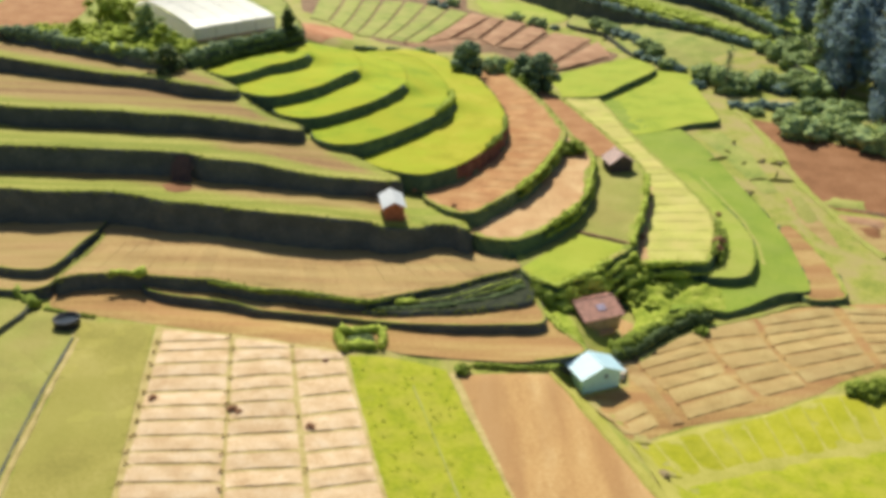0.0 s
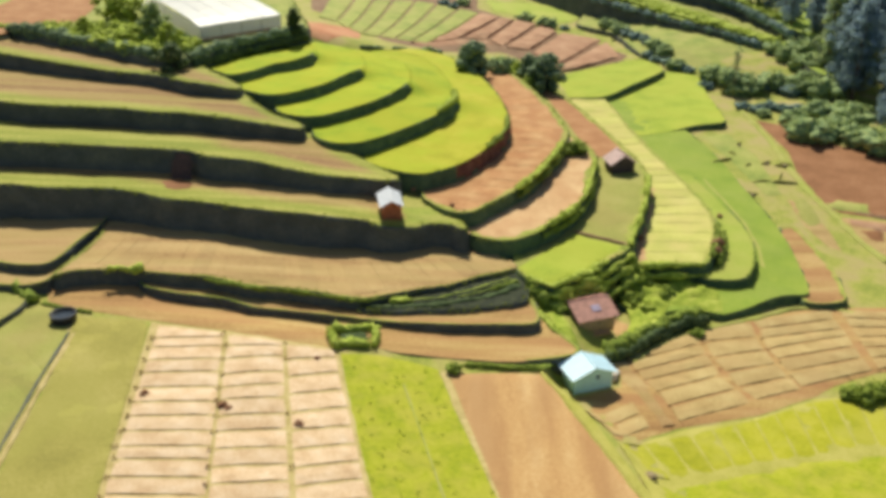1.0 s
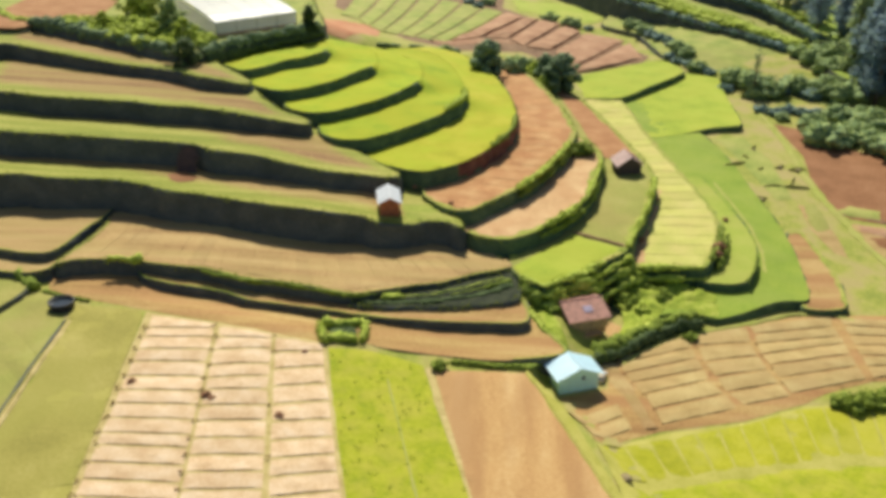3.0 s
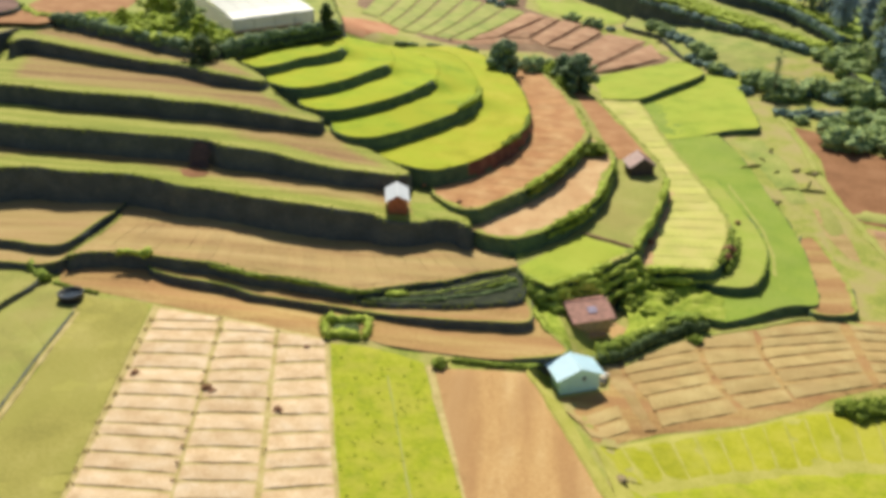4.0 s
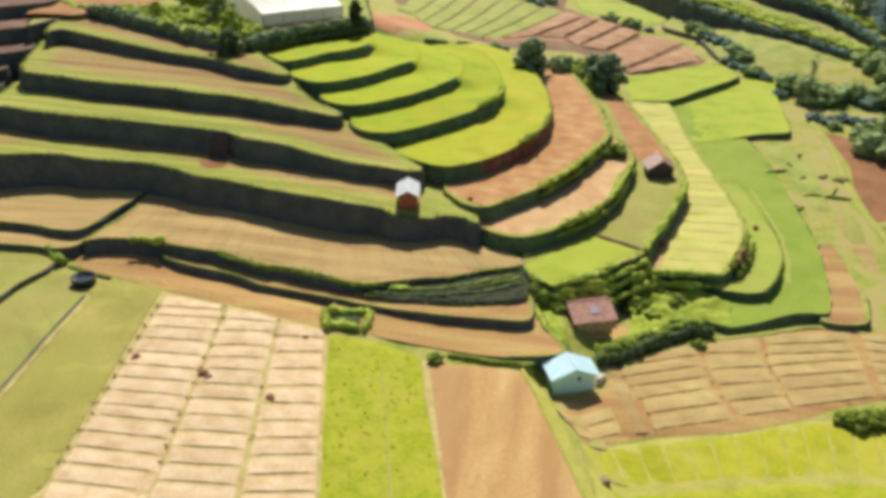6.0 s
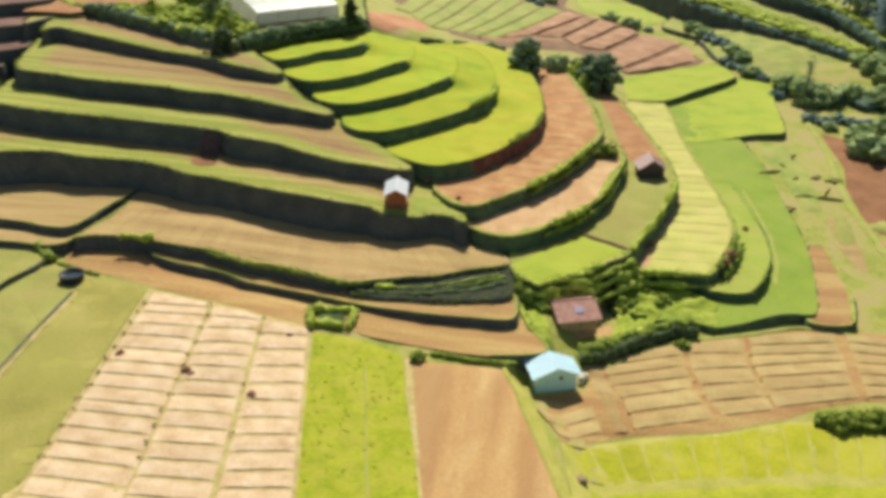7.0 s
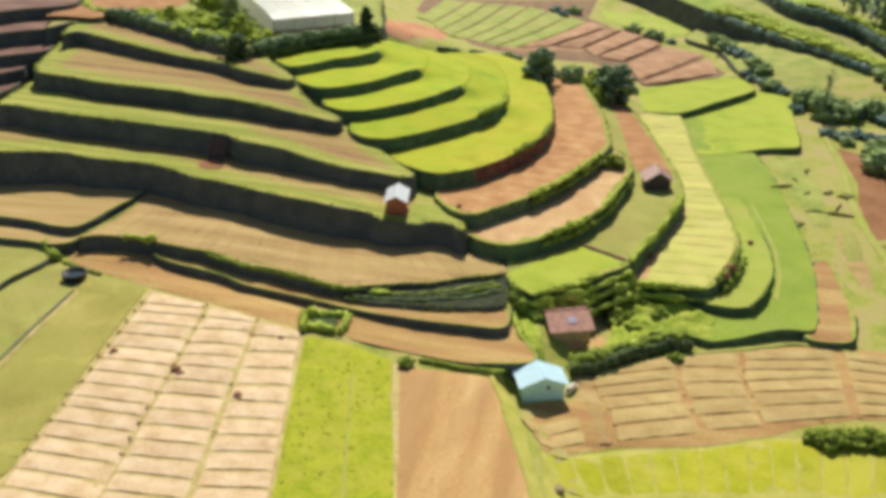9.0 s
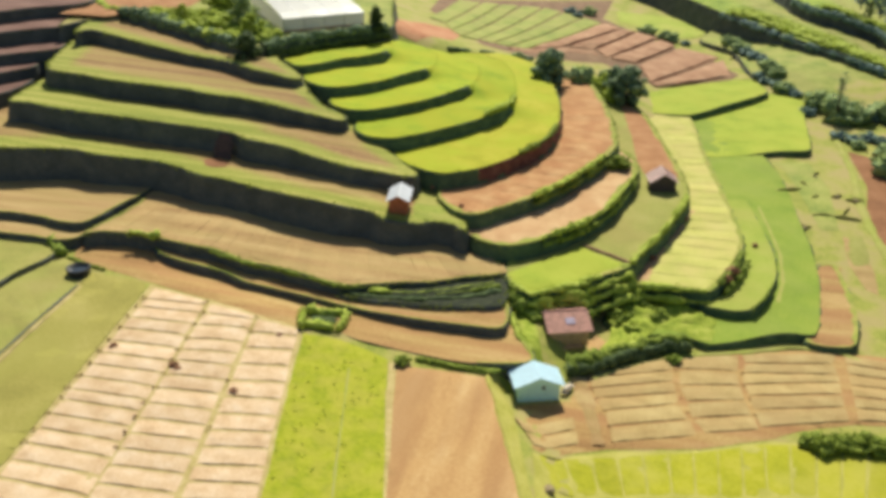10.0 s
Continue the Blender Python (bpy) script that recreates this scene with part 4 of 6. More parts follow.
spots = [(x + random.uniform(-0.1, 0.1), y, float(ground_z(x, y)) + 0.12) for x, y in [(23.6, 94.4), (24.0, 92.3), (24.8, 90.4), (25.8, 88.2), (26.6, 85.4), (27.2, 82.6), (33.4, 99.2), (33.5, 96.2), (34.2, 93.5), (34.8, 90.7), (41.3, 101.0), (41.4, 98.2), (41.9, 95.4), (42.4, 92.4)]]
p, f = blades(spots, 0.2, 9, (0.25, 0.2, 0.06), 0.4)
tagged(part("weeds", p, f, WEED), "small dry weeds between the soil beds", "weeds", kind="stuff")
ladder(rows, [(54.3, 109.6), (53.9, 94.8)], [(62.2, 109.1), (61.5, 96.3)], 6, 0.10, 0.22, [SOIL_BED])
ribbon("path_3", [(22.2, 94.2), (24.0, 88.0), (25.7, 81.8)], 2.3, 0.2, OLIVE_SOIL, "pale trodden strip between soil plots")
ladder(rows, [(16.4, 81.9), (19.2, 78.5)], [(22.4, 86.2), (23.6, 81.4)], 2, 0.08, 0.18, [SOIL_BED])
ribbon("verge_7", [(23.9, 94.3), (27.0, 97.6), (30.3, 100.4), (33.7, 102.4), (37.2, 104.0), (42.1, 106.2), (47.9, 109.2), (52.8, 110.0), (56.0, 108.5)], 1.1, 0.25, PALE_VERGE, "narrow green verge along the tan plot")
field("yard_1", [(22.2, 102.7), (23.3, 104.8), (24.8, 103.3), (24.5, 100.9), (22.9, 100.1)], SOIL_STRIPED, "bare trodden yard beside the tiled house", 0.1)
limeflat = field("field_8", [(19.3, 77.0), (26.4, 81.0), (36.2, 84.0), (44.1, 88.2), (52.0, 89.2), (60.7, 91.7), (55.5, 72.9), (21.5, 63.4)], STRIP_GAP, "yellow green crop in broad strips on the flat")
ladder(limeflat, [(19.8, 77.3), (36.1, 83.6), (43.9, 87.6), (59.7, 90.5)], [(22.0, 72.2), (35.7, 76.4), (44.3, 78.4), (57.1, 80.9)], 15, 0.04, 0.10, [LIME_STRIPED], name="strip")
field("verge_3", [(21.7, 70.9), (35.6, 76.0), (44.2, 78.0), (58.1, 80.7), (56.0, 71.5), (22.2, 62.1)], LEAFY, "green grass strip below the lime crop", 0.1)

# beds on the terraces
roots = [o for o in scene.objects if o.name.split(".")[0] == "terrace"]
ROOT = dict(zip(PLANS, roots))
ladder(ROOT["R3"], [(28.2, 115.2), (28.2, 122.0), (32.2, 132.8), (34.9, 148.0), (34.4, 161.2), (31.3, 179.5), (27.2, 199.1)], [(36.8, 115.6), (40.3, 124.0), (41.7, 133.3), (40.6, 146.3), (38.8, 160.4), (36.2, 178.6), (33.0, 200.0)], 24, 0.07, 0.06, [YELLOW], on("R3"), "row")
ladder(ROOT["R6"], [(1.2, 120.0), (6.1, 129.6), (10.2, 146.6), (10.8, 163.8), (7.4, 187.2)], [(4.6, 118.9), (12.5, 129.8), (18.7, 146.0), (19.4, 163.6), (12.5, 190.7)], 22, 0.04, 0.05, [RED_SOIL], on("R6"), "row")
ladder(ROOT["T5"], [(-45.4, 115.3), (-30.8, 112.2), (-15.4, 109.5), (3.8, 112.5)], [(-47.1, 104.9), (-29.4, 103.9), (-10.2, 100.9), (7.4, 108.1)], 26, 0.03, 0.04, [OLIVE_SOIL], on("T5"), "row")


def patch(key, outline, material, label):
    line = straight(outline)
    v, f = sheet(line, 0.9)
    v = np.array(v)
    rim = np.min([np.hypot(v[:, 0] - a, v[:, 1] - b) for a, b in line], 0)
    z = level(key, v[:, 0], v[:, 1]) + 0.02 + 0.13 * ease(0, 0.9, rim) + tread_relief(v)
    return part("plot", np.c_[v, z], f, material, ROOT[key], label, smooth=True)


patch("R4", [(10.6, 109.5), (15.3, 115.5), (19.3, 120.3), (22.3, 118.1), (26.0, 116.2), (23.0, 112.2), (20.0, 108.7), (16.4, 105.9), (14.6, 104.9), (12.8, 105.6), (11.6, 107.1)], PALE_LIME, "bright green crop plot")
rungs(ROOT["R4"], [(19.2, 120.7), (19.5, 121.1)], [(26.4, 116.4), (26.8, 116.8)], 0.3, DARK_SOIL, on("R4"), gap=0, name="ridge", longer=0)
patch("R4", [(18.0, 200.2), (20.1, 197.0), (25.0, 185.3), (29.2, 168.7), (31.6, 157.9), (32.6, 151.8), (30.8, 153.1), (26.7, 152.2), (25.1, 158.6), (23.6, 170.1), (21.0, 186.2)], RUSSET_SOIL, "narrow bare red soil plot")
patch("T4", [(-6.1, 125.2), (-3.0, 126.6), (-0.4, 123.1), (2.7, 116.2), (-0.7, 116.7), (-4.1, 115.4), (-5.4, 119.4)], LIP, "rough sunlit grass by the hut")
patch("P", [(-92.0, 164.5), (-93.4, 196.8), (-96.6, 213.0), (-80.2, 215.6), (-76.5, 205.0), (-74.0, 192.6), (-72.6, 183.0), (-75.3, 175.0), (-79.0, 170.9), (-82.9, 166.2)], RUSSET_SOIL, "bare red soil plot on the plateau")
patch("T4", [(-41.1, 124.6), (-39.0, 125.7), (-36.5, 124.4), (-36.4, 122.5), (-38.3, 121.6), (-39.7, 122.1)], DARK_RED_SOIL, "slumped red earth")
top = [(-39.9, 127.3), (-36.6, 127.0)]
foot = [(x - 0.3, y - 1.5) for x, y in top]
pts, fs = [], []
for i in range(9):
    for j in range(9):
        s, t = i / 8, j / 8
        s += (0.5 - s) * 0.5 * (noise.noise((t * 4, s * 2, 3)) + 0.4 * (1 - t))
        a, b = np.array(top[0]) * (1 - s) + np.array(top[1]) * s, np.array(foot[0]) * (1 - s) + np.array(foot[1]) * s
        x, y = a + (b - a) * t
        h = float(level("T3", *a)) * (1 - t) + float(level("T4", *b)) * t
        pts.append((x, y - 0.1 * math.sin(math.pi * t), h + 0.05 + 0.1 * math.sin(math.pi * s) + 0.25 * noise.noise((x * 1.2, y * 1.2, 4))))
fs = [(9 * i + j, 9 * i + j + 1, 9 * i + j + 10, 9 * i + j + 9) for i in range(8) for j in range(8)]
part("slump", pts, fs, SLIP_SOIL, ROOT["T3"], "slip of bare red earth", smooth=True)
patch("R1", [(25.6, 109.2), (27.7, 106.8), (31.0, 107.7), (34.2, 107.6), (35.5, 106.1), (37.6, 106.1), (38.3, 108.9), (36.0, 110.9), (32.8, 112.3), (29.4, 111.4)], TUSSOCK, "bright rough grass")
patch("R3", [(27.2, 116.2), (28.8, 123.0), (31.2, 130.0), (33.0, 137.5), (34.3, 144.0), (35.6, 144.0), (33.8, 135.0), (31.5, 127.0), (29.8, 120.0), (29.5, 115.5)], LIGHT_SOIL, "bare soil strip at the foot of a bank")
patch("R1", [(46.5, 119.5), (47.8, 126.0), (48.1, 135.0), (47.1, 145.0), (46.0, 154.0), (46.4, 154.0), (47.6, 145.0), (48.6, 135.0), (48.3, 126.0), (47.0, 119.0)], PALE_VERGE, "thin pale strip at the foot of a bank")



def rough(name, outline, zf, material, label, amp):
    """Uneven tussocky ground in mounds."""
    v, f = sheet(straight(outline), 0.55)
    v = np.array(v)
    rim = np.min([np.hypot(v[:, 0] - a, v[:, 1] - b) for a, b in straight(outline)], 0)
    z = np.array([amp * (0.45 + 0.8 * noise.noise((a * 0.42, b * 0.42, 2)) + 0.4 * noise.noise((a * 1.1, b * 1.1, 6))) for a, b in v])
    z = zf(v[:, 0], v[:, 1]) + 0.08 + z * ease(0, 1.6, rim)
    return tagged(part(name, np.c_[v, z], f, material, smooth=True), label, "rough grass", kind="structure")


rough("verge_4", [(11.6, 109.0), (13.1, 109.2), (14.8, 103.3), (16.9, 97.6), (18.0, 94.1), (16.6, 92.9), (15.2, 94.1), (13.2, 100.1)], ground_z, TUSSOCK, "bright weedy strip beside the tiled house", 0.6)
rough("verge_5", [(24.5, 115.5), (27.1, 118.4), (31.3, 115.9), (35.8, 114.2), (38.5, 111.7), (37.9, 109.4), (33.8, 109.4), (31.1, 108.6), (29.0, 103.5), (26.7, 100.8), (24.4, 98.2), (23.2, 97.9), (25.1, 103.3), (25.0, 109.2)], lambda x, y: np.maximum(ground_z(x, y), -1.75), TUSSOCK, "bright tussocky grass mounds beside the tiled house", 1.2)

# fields behind the hill and over the stream
backland = field("field_9", [(-39.3, 259.2), (-45.2, 296.3), (8.2, 331.1), (7.7, 293.6), (18.3, 280.7), (28.1, 269.0), (40.1, 257.4), (46.6, 241.4), (43.4, 233.6), (26.8, 221.7), (12.9, 231.3), (-1.4, 213.9), (-15.1, 215.5), (-22.6, 231.9)], DARK_SOIL, "far plots of alternating green and reddish beds")
low = [(-35.0, 241.6), (-29.5, 238.3), (-25.1, 226.0), (-21.1, 220.4), (-17.1, 221.4), (-13.5, 222.2), (-9.6, 222.8), (-5.6, 224.4), (2.7, 239.6), (9.9, 244.7), (13.8, 238.4), (21.4, 240.6), (25.5, 222.0), (26.9, 221.0)]
high = [(-39.0, 292.7), (-31.2, 296.2), (-25.5, 297.0), (-19.4, 298.7), (-12.3, 300.5), (-5.4, 296.1), (1.6, 289.8), (8.2, 285.2), (14.5, 280.5), (19.1, 281.1), (25.7, 275.9), (30.8, 266.8), (43.0, 258.4), (44.4, 237.4)]
ribbon("path_6", [(-9.0, 219.5), (-5.0, 221.5), (3.0, 235.0), (10.0, 241.0)], 4.5, 0.5, PINK_SOIL, "wide bare track beside the far beds")
rungs(backland, low[:8], high[:8], 0.5, MEADOW, gap=0.09, longer=0.0)
rungs(backland, low[7:], high[7:], 0.95, PINK_SOIL, gap=0.14, longer=0.0)
field("field_10", [(-35.6, 213.1), (-32.3, 226.2), (-22.6, 231.9), (-20.3, 207.8), (-26.2, 196.7), (-31.3, 197.2)], ORANGE_SOIL, "small bare red soil plot behind the hill")
field("field_11", [(65.2, 188.0), (72.5, 183.3), (76.9, 172.9), (85.2, 166.8), (90.6, 161.6), (78.8, 136.2), (73.5, 139.3), (66.1, 141.7), (63.9, 148.3), (64.3, 158.3), (66.0, 168.7)], DARK_RED_SOIL, "dark red ploughed plot beside the stream bushes")
field("field_12", [(64.7, 139.9), (73.2, 138.7), (78.8, 136.2), (71.6, 120.7), (68.0, 126.5), (66.0, 131.8)], OLIVE_SOIL, "brown stubble plot")
field("field_13", [(10.7, 310.1), (27.3, 310.7), (43.2, 298.2), (36.8, 282.6), (30.0, 279.0), (13.0, 293.4)], GREEN, "smooth pale green meadow plot", 0.3)
field("field_14", [(55.2, 121.9), (57.1, 120.2), (56.0, 113.2), (52.0, 113.0), (53.7, 123.7), (55.2, 134.4), (57.4, 135.5)], SOIL, "narrow bare strip beside the green terrace", 0.1)


field("field_15", [(58.9, 146.5), (60.7, 145.8), (62.1, 135.2), (61.5, 127.9), (59.9, 129.3), (58.7, 136.4)], OLIVE_SOIL, "dry brown grass patch in the meadow", 0.08)
meadow = field("field_16", [(48.7, 177.0), (57.1, 179.3), (59.2, 165.9), (58.6, 148.6), (55.7, 147.7), (54.4, 158.5), (51.8, 176.2)], MEADOW, "pale mown meadow crossed by low earth ridges", 0.1)
ribbon("verge_6", [(64.0, 194.7), (64.5, 174.8), (63.5, 158.8), (63.9, 148.8), (64.9, 140.3), (65.8, 131.3), (67.1, 124.5)], 1.6, 0.25, PALE_VERGE, "sunlit grass verge beside the red plot")
field("field_17", [(59.6, 146.5), (62.0, 147.6), (62.1, 141.0), (61.5, 136.7), (59.1, 135.3), (58.8, 139.8)], OLIVE, "dull olive weedy patch in the meadow", 0.2)
field("field_19", [(64.9, 144.8), (67.5, 146.6), (72.2, 144.9), (71.2, 141.2), (66.3, 142.2)], MEADOW, "small green crop plot beside the red plot", 0.3)
field("path_4", [(65.2, 143.0), (73.4, 139.1), (74.1, 140.6), (66.0, 143.9)], DARK_SOIL, "dark furrow along the red plot", 0.25)
field("field_20", [(66.0, 140.0), (72.8, 137.7), (71.2, 134.0), (66.2, 136.9)], PINK_SOIL, "small pale pinkish soil plot", 0.22)
field("field_21", [(66.9, 135.2), (71.0, 135.6), (69.1, 130.0), (67.3, 132.2)], DARK_RED_SOIL, "small dark brown soil plot", 0.3)
for (a, b), (c, d) in [[(49.7, 162.4), (54.2, 164.5)], [(55.0, 153.4), (58.6, 153.8)], [(58.2, 153.5), (62.8, 153.1)], [(59.0, 162.0), (60.9, 163.1)], [(61.3, 161.4), (64.2, 160.8)], [(59.8, 154.2), (61.5, 157.9)], [(54.4, 167.9), (55.3, 166.4)], [(57.0, 172.0), (58.3, 173.7)], [(55.5, 160.7), (56.8, 161.5)], [(52.4, 148.4), (54.3, 148.2)], [(62.5, 162.3), (64.3, 161.0)]]:
    a, b, c = np.array((a, b)), np.array((c, d)), 0.45
    bed("earth_ridge", a, b, b + (0, c), a + (0, c), 0.45, OLIVE, meadow, ground_z, 5)


# ---- plants ----
def lumps_mesh(lumps, seed=0.0):
    """Uneven rounded lumps of close foliage, each (centre, radii), in one net."""
    pts, fs = [], []
    for k, (c, r) in enumerate(lumps):
        bm = bmesh.new()
        bmesh.ops.create_icosphere(bm, subdivisions=2, radius=1.0)
        base = len(pts)
        for v in bm.verts:
            g = 0.82 + 0.75 * noise.noise(v.co * 1.9 + Vector((k * 3.7 + seed, 0, 0)))
            pts.append((c[0] + v.co.x * r[0] * g, c[1] + v.co.y * r[1] * g, c[2] + v.co.z * r[2] * g))
        fs += [tuple(base + v.index for v in f.verts) for f in bm.faces]
        bm.free()
    return pts, fs


def tube(path, radii, sides=7):
    """A tapered round limb along a path."""
    pts, fs = [], []
    for i, (p, r) in enumerate(zip(path, radii)):
        way = (Vector(path[min(i + 1, len(path) - 1)]) - Vector(path[max(i - 1, 0)])).normalized()
        a = way.orthogonal().normalized()
        b = way.cross(a)
        for k in range(sides):
            g = 2 * math.pi * k / sides
            pts.append(tuple(Vector(p) + (a * math.cos(g) + b * math.sin(g)) * r))
    for i in range(len(path) - 1):
        for k in range(sides):
            fs.append((i * sides + k, i * sides + (k + 1) % sides, (i + 1) * sides + (k + 1) % sides, (i + 1) * sides + k))
    fs.append(tuple(range((len(path) - 1) * sides, len(path) * sides)))
    return pts, fs


def tree(height, wide, bare_part, material, label, clumps=40, leaf=0.5, per=60, slim=False, core=0.85):
    """A tree: tapered trunk, limbs and a crown of many small leaves in uneven clumps."""
    root = tagged(new("tree"), label, "tree")
    r0 = 0.022 * height + 0.05
    bend = np.random.uniform(-0.03, 0.03, 2) * height
    spine = [(bend[0] * t * t, bend[1] * t * t, height * 0.92 * t) for t in np.linspace(0, 1, 7)]
    p, f = tube(spine, [r0 * (1 - 0.85 * t) for t in np.linspace(0, 1, 7)])
    part("trunk", p, f, BARK, root, smooth=True)
    tips = []
    low = height * bare_part
    for k in range(clumps):
        t = (k + 0.5) / clumps
        z = low + (height - low) * t
        reach = wide * (math.sin(math.pi * min(0.98, t * 0.8 + 0.18)) ** 0.7 if not slim else (1 - t) ** 0.6 * 0.9 + 0.12) * random.uniform(0.3, 1.2)
        g = k * 2.4 + random.uniform(-0.5, 0.5)
        tips.append((math.cos(g) * reach, math.sin(g) * reach, z + random.uniform(-0.06, 0.06) * height))
    for k in range(0, clumps, 5):
        x, y, z = tips[k]
        z0 = max(low * 0.7, z - 0.18 * height)
        p, f = tube([(0, 0, z0), (x * 0.5, y * 0.5, (z0 + z) / 2 + 0.02 * height), (x * 0.9, y * 0.9, z)], [r0 * 0.4, r0 * 0.25, r0 * 0.1], 5)
        part("limb", p, f, BARK, root, smooth=True)
    size = wide * (0.36 if not slim else 0.55)
    q, g = lumps_mesh([(c, (size * k, size * k, size * k * 0.8)) for c, k in ((c, core * random.uniform(0.55, 1.15)) for c in tips)], height)
    part("inner_foliage", q, g, LEAF_MASS[material], root, smooth=True)
    pts, fs = [], []
    for x, y, z in tips:
        q, g = blades([(x, y, z)], leaf, per, (size, size, size * 0.8), 0.1, 0.8)
        fs += [tuple(i + sum(len(a) for a in pts) for i in e) for e in g]
        pts.append(q)
    part("crown", np.concatenate(pts), fs, material, root)
    return root


def bush(wide, tall, material, label, name="bush", leaf=0.30, count=420, core=1.0):
    """A bush: short stems under a low, uneven dome of leaves."""
    root = tagged(new(name), label, name)
    for k in range(3):
        g = k * 2.1
        p, f = tube([(0, 0, 0), (math.cos(g) * wide * 0.3, math.sin(g) * wide * 0.3, tall * 0.55)], [0.05, 0.02], 5)
        part("stem", p, f, BARK, root)
    lumps = [(math.cos(g) * wide * r, math.sin(g) * wide * r, tall * h * 0.75) for g, r, h in [(random.uniform(0, 6.3), random.uniform(0, 0.72), random.uniform(0.3, 0.8)) for _ in range(9)]]
    bm = bmesh.new()
    bmesh.ops.create_icosphere(bm, subdivisions=4, radius=1.0)
    for v in bm.verts:
        d = v.co.normalized()
        grow = 0.80 + 0.55 * noise.noise(d * 1.5 + Vector((wide, tall, 0))) + 0.36 * noise.noise(d * 3.6 + Vector((0, wide, tall))) + 0.22 * noise.noise(d * 8.5)
        v.co = Vector((d.x * wide * grow, d.y * wide * grow, max(0.0, tall * (0.32 + 0.6 * d.z * grow))))
    q, g = [tuple(v.co) for v in bm.verts], [tuple(v.index for v in f.verts) for f in bm.faces]
    bm.free()
    part("brush", q, g, LEAF_MASS[material], root, smooth=True)
    p, f = blades(lumps, leaf, count // 16, (wide * 0.5, wide * 0.5, tall * 0.4), 0.3, 0.6)
    p[:, 2] = np.maximum(p[:, 2], 0.0)
    part("leaves", p, f, material, root)
    return root


def hedge(line, zf, wide, tall, material, label, leaf=0.26, dense=55, gaps=0.0):
    """A run of bushes grown together along a line."""
    root = tagged(new("hedge"), label, "hedge")
    length = sum(math.dist(a, b) for a, b in zip(line, line[1:]))
    n = max(2, int(length / 0.7))
    mid = []
    for i in range(n):
        x, y = along(line, (i + 0.5) / n)
        h = tall * (0.75 + 0.9 * noise.noise((x * 0.45, y * 0.45, 6)))
        if noise.noise((x * 0.23, y * 0.23, 11)) < -0.1 and gaps > 0.3:
            continue
        mid.append((x + random.uniform(-0.2, 0.2) * wide, y + random.uniform(-0.2, 0.2) * wide, float(zf(x, y)) + h * 0.5))
    mid = mid or [(*line[0], float(zf(*line[0])))]
    p, f = blades(mid, leaf, dense, (wide * 0.55, wide * 0.55, tall * 0.5), 0.3, 0.8)
    part("leaves", p, f, material, root)
    m, sides, q, g = max(4, int(length / 0.28)), 12, [], []
    for i in range(m + 1):
        x, y = along(line, i / m)
        xb, yb = along(line, min(1, i / m + 0.01))
        xa, ya = along(line, max(0, i / m - 0.01))
        way = np.array((xb - xa, yb - ya)) / (math.hypot(xb - xa, yb - ya) + 1e-9)
        end = 0.35 if i in (0, m) else 1.0
        thin = 1 - gaps * (1 - float(ease(-0.2, 0.15, noise.noise((x * 0.23, y * 0.23, 11)))))
        for k in range(sides):
            c, d = math.cos(2 * math.pi * k / sides), math.sin(2 * math.pi * k / sides)
            grow = end * thin * max(0.2, 0.8 + 0.65 * noise.noise((x * 0.55 + c * 0.5, y * 0.55, 2 + d)) + 0.55 * noise.noise((x * 1.5 + c, y * 1.5, 5 + d)) + 0.3 * noise.noise((x * 3.6 + c, y * 3.6, d * 2)))
            q.append((x - way[1] * c * wide * 0.55 * grow, y + way[0] * c * wide * 0.55 * grow, float(zf(x, y)) + tall * 0.35 + d * tall * 0.55 * grow))
    g = [(i * sides + k, i * sides + (k + 1) % sides, (i + 1) * sides + (k + 1) % sides, (i + 1) * sides + k) for i in range(m) for k in range(sides)]
    g += [tuple(range(sides)), tuple(m * sides + k for k in range(sides))]
    part("brush", q, g, LEAF_MASS[material], root, smooth=True)
    for i in range(0, len(mid), 4):
        x, y, z = mid[i]
        q, g = tube([(x, y, float(zf(x, y)) - 0.1), (x + 0.1, y, z)], [0.05, 0.03], 5)
        part("stem", q, g, BARK, root)
    return root


def place(thing, x, y, z, turn=0.0, size=1.0):
    return copy_thing(thing, pose(x, y, z, 0, 0, turn) @ Matrix.Scale(size, 4))


hill_bush = bush(2.2, 1.9, SHRUB_BRIGHT, "leafy bright green bush on the hilltop", leaf=0.34, count=560)
hill_bush.matrix_basis = pose(*(-46.9, 167.1), 18.4)
stream_bush = bush(1.7, 2.0, STREAM_LEAF, "rounded grey green bush by the stream", leaf=0.24, count=1500)
stream_bush.matrix_basis = pose(*(65.4, 210.1), 0.0) @ Matrix.Scale(1.8, 4)

def below(key, pts, out):
    """A line set outward from a terrace edge, down its bank."""
    line = OUTLINES[key]
    side = outward(line)
    near = [np.argmin(np.hypot(*(line - p).T)) for p in np.array(pts)]
    return [tuple(np.array(p) + side[i] * out) for p, i in zip(pts, near)]


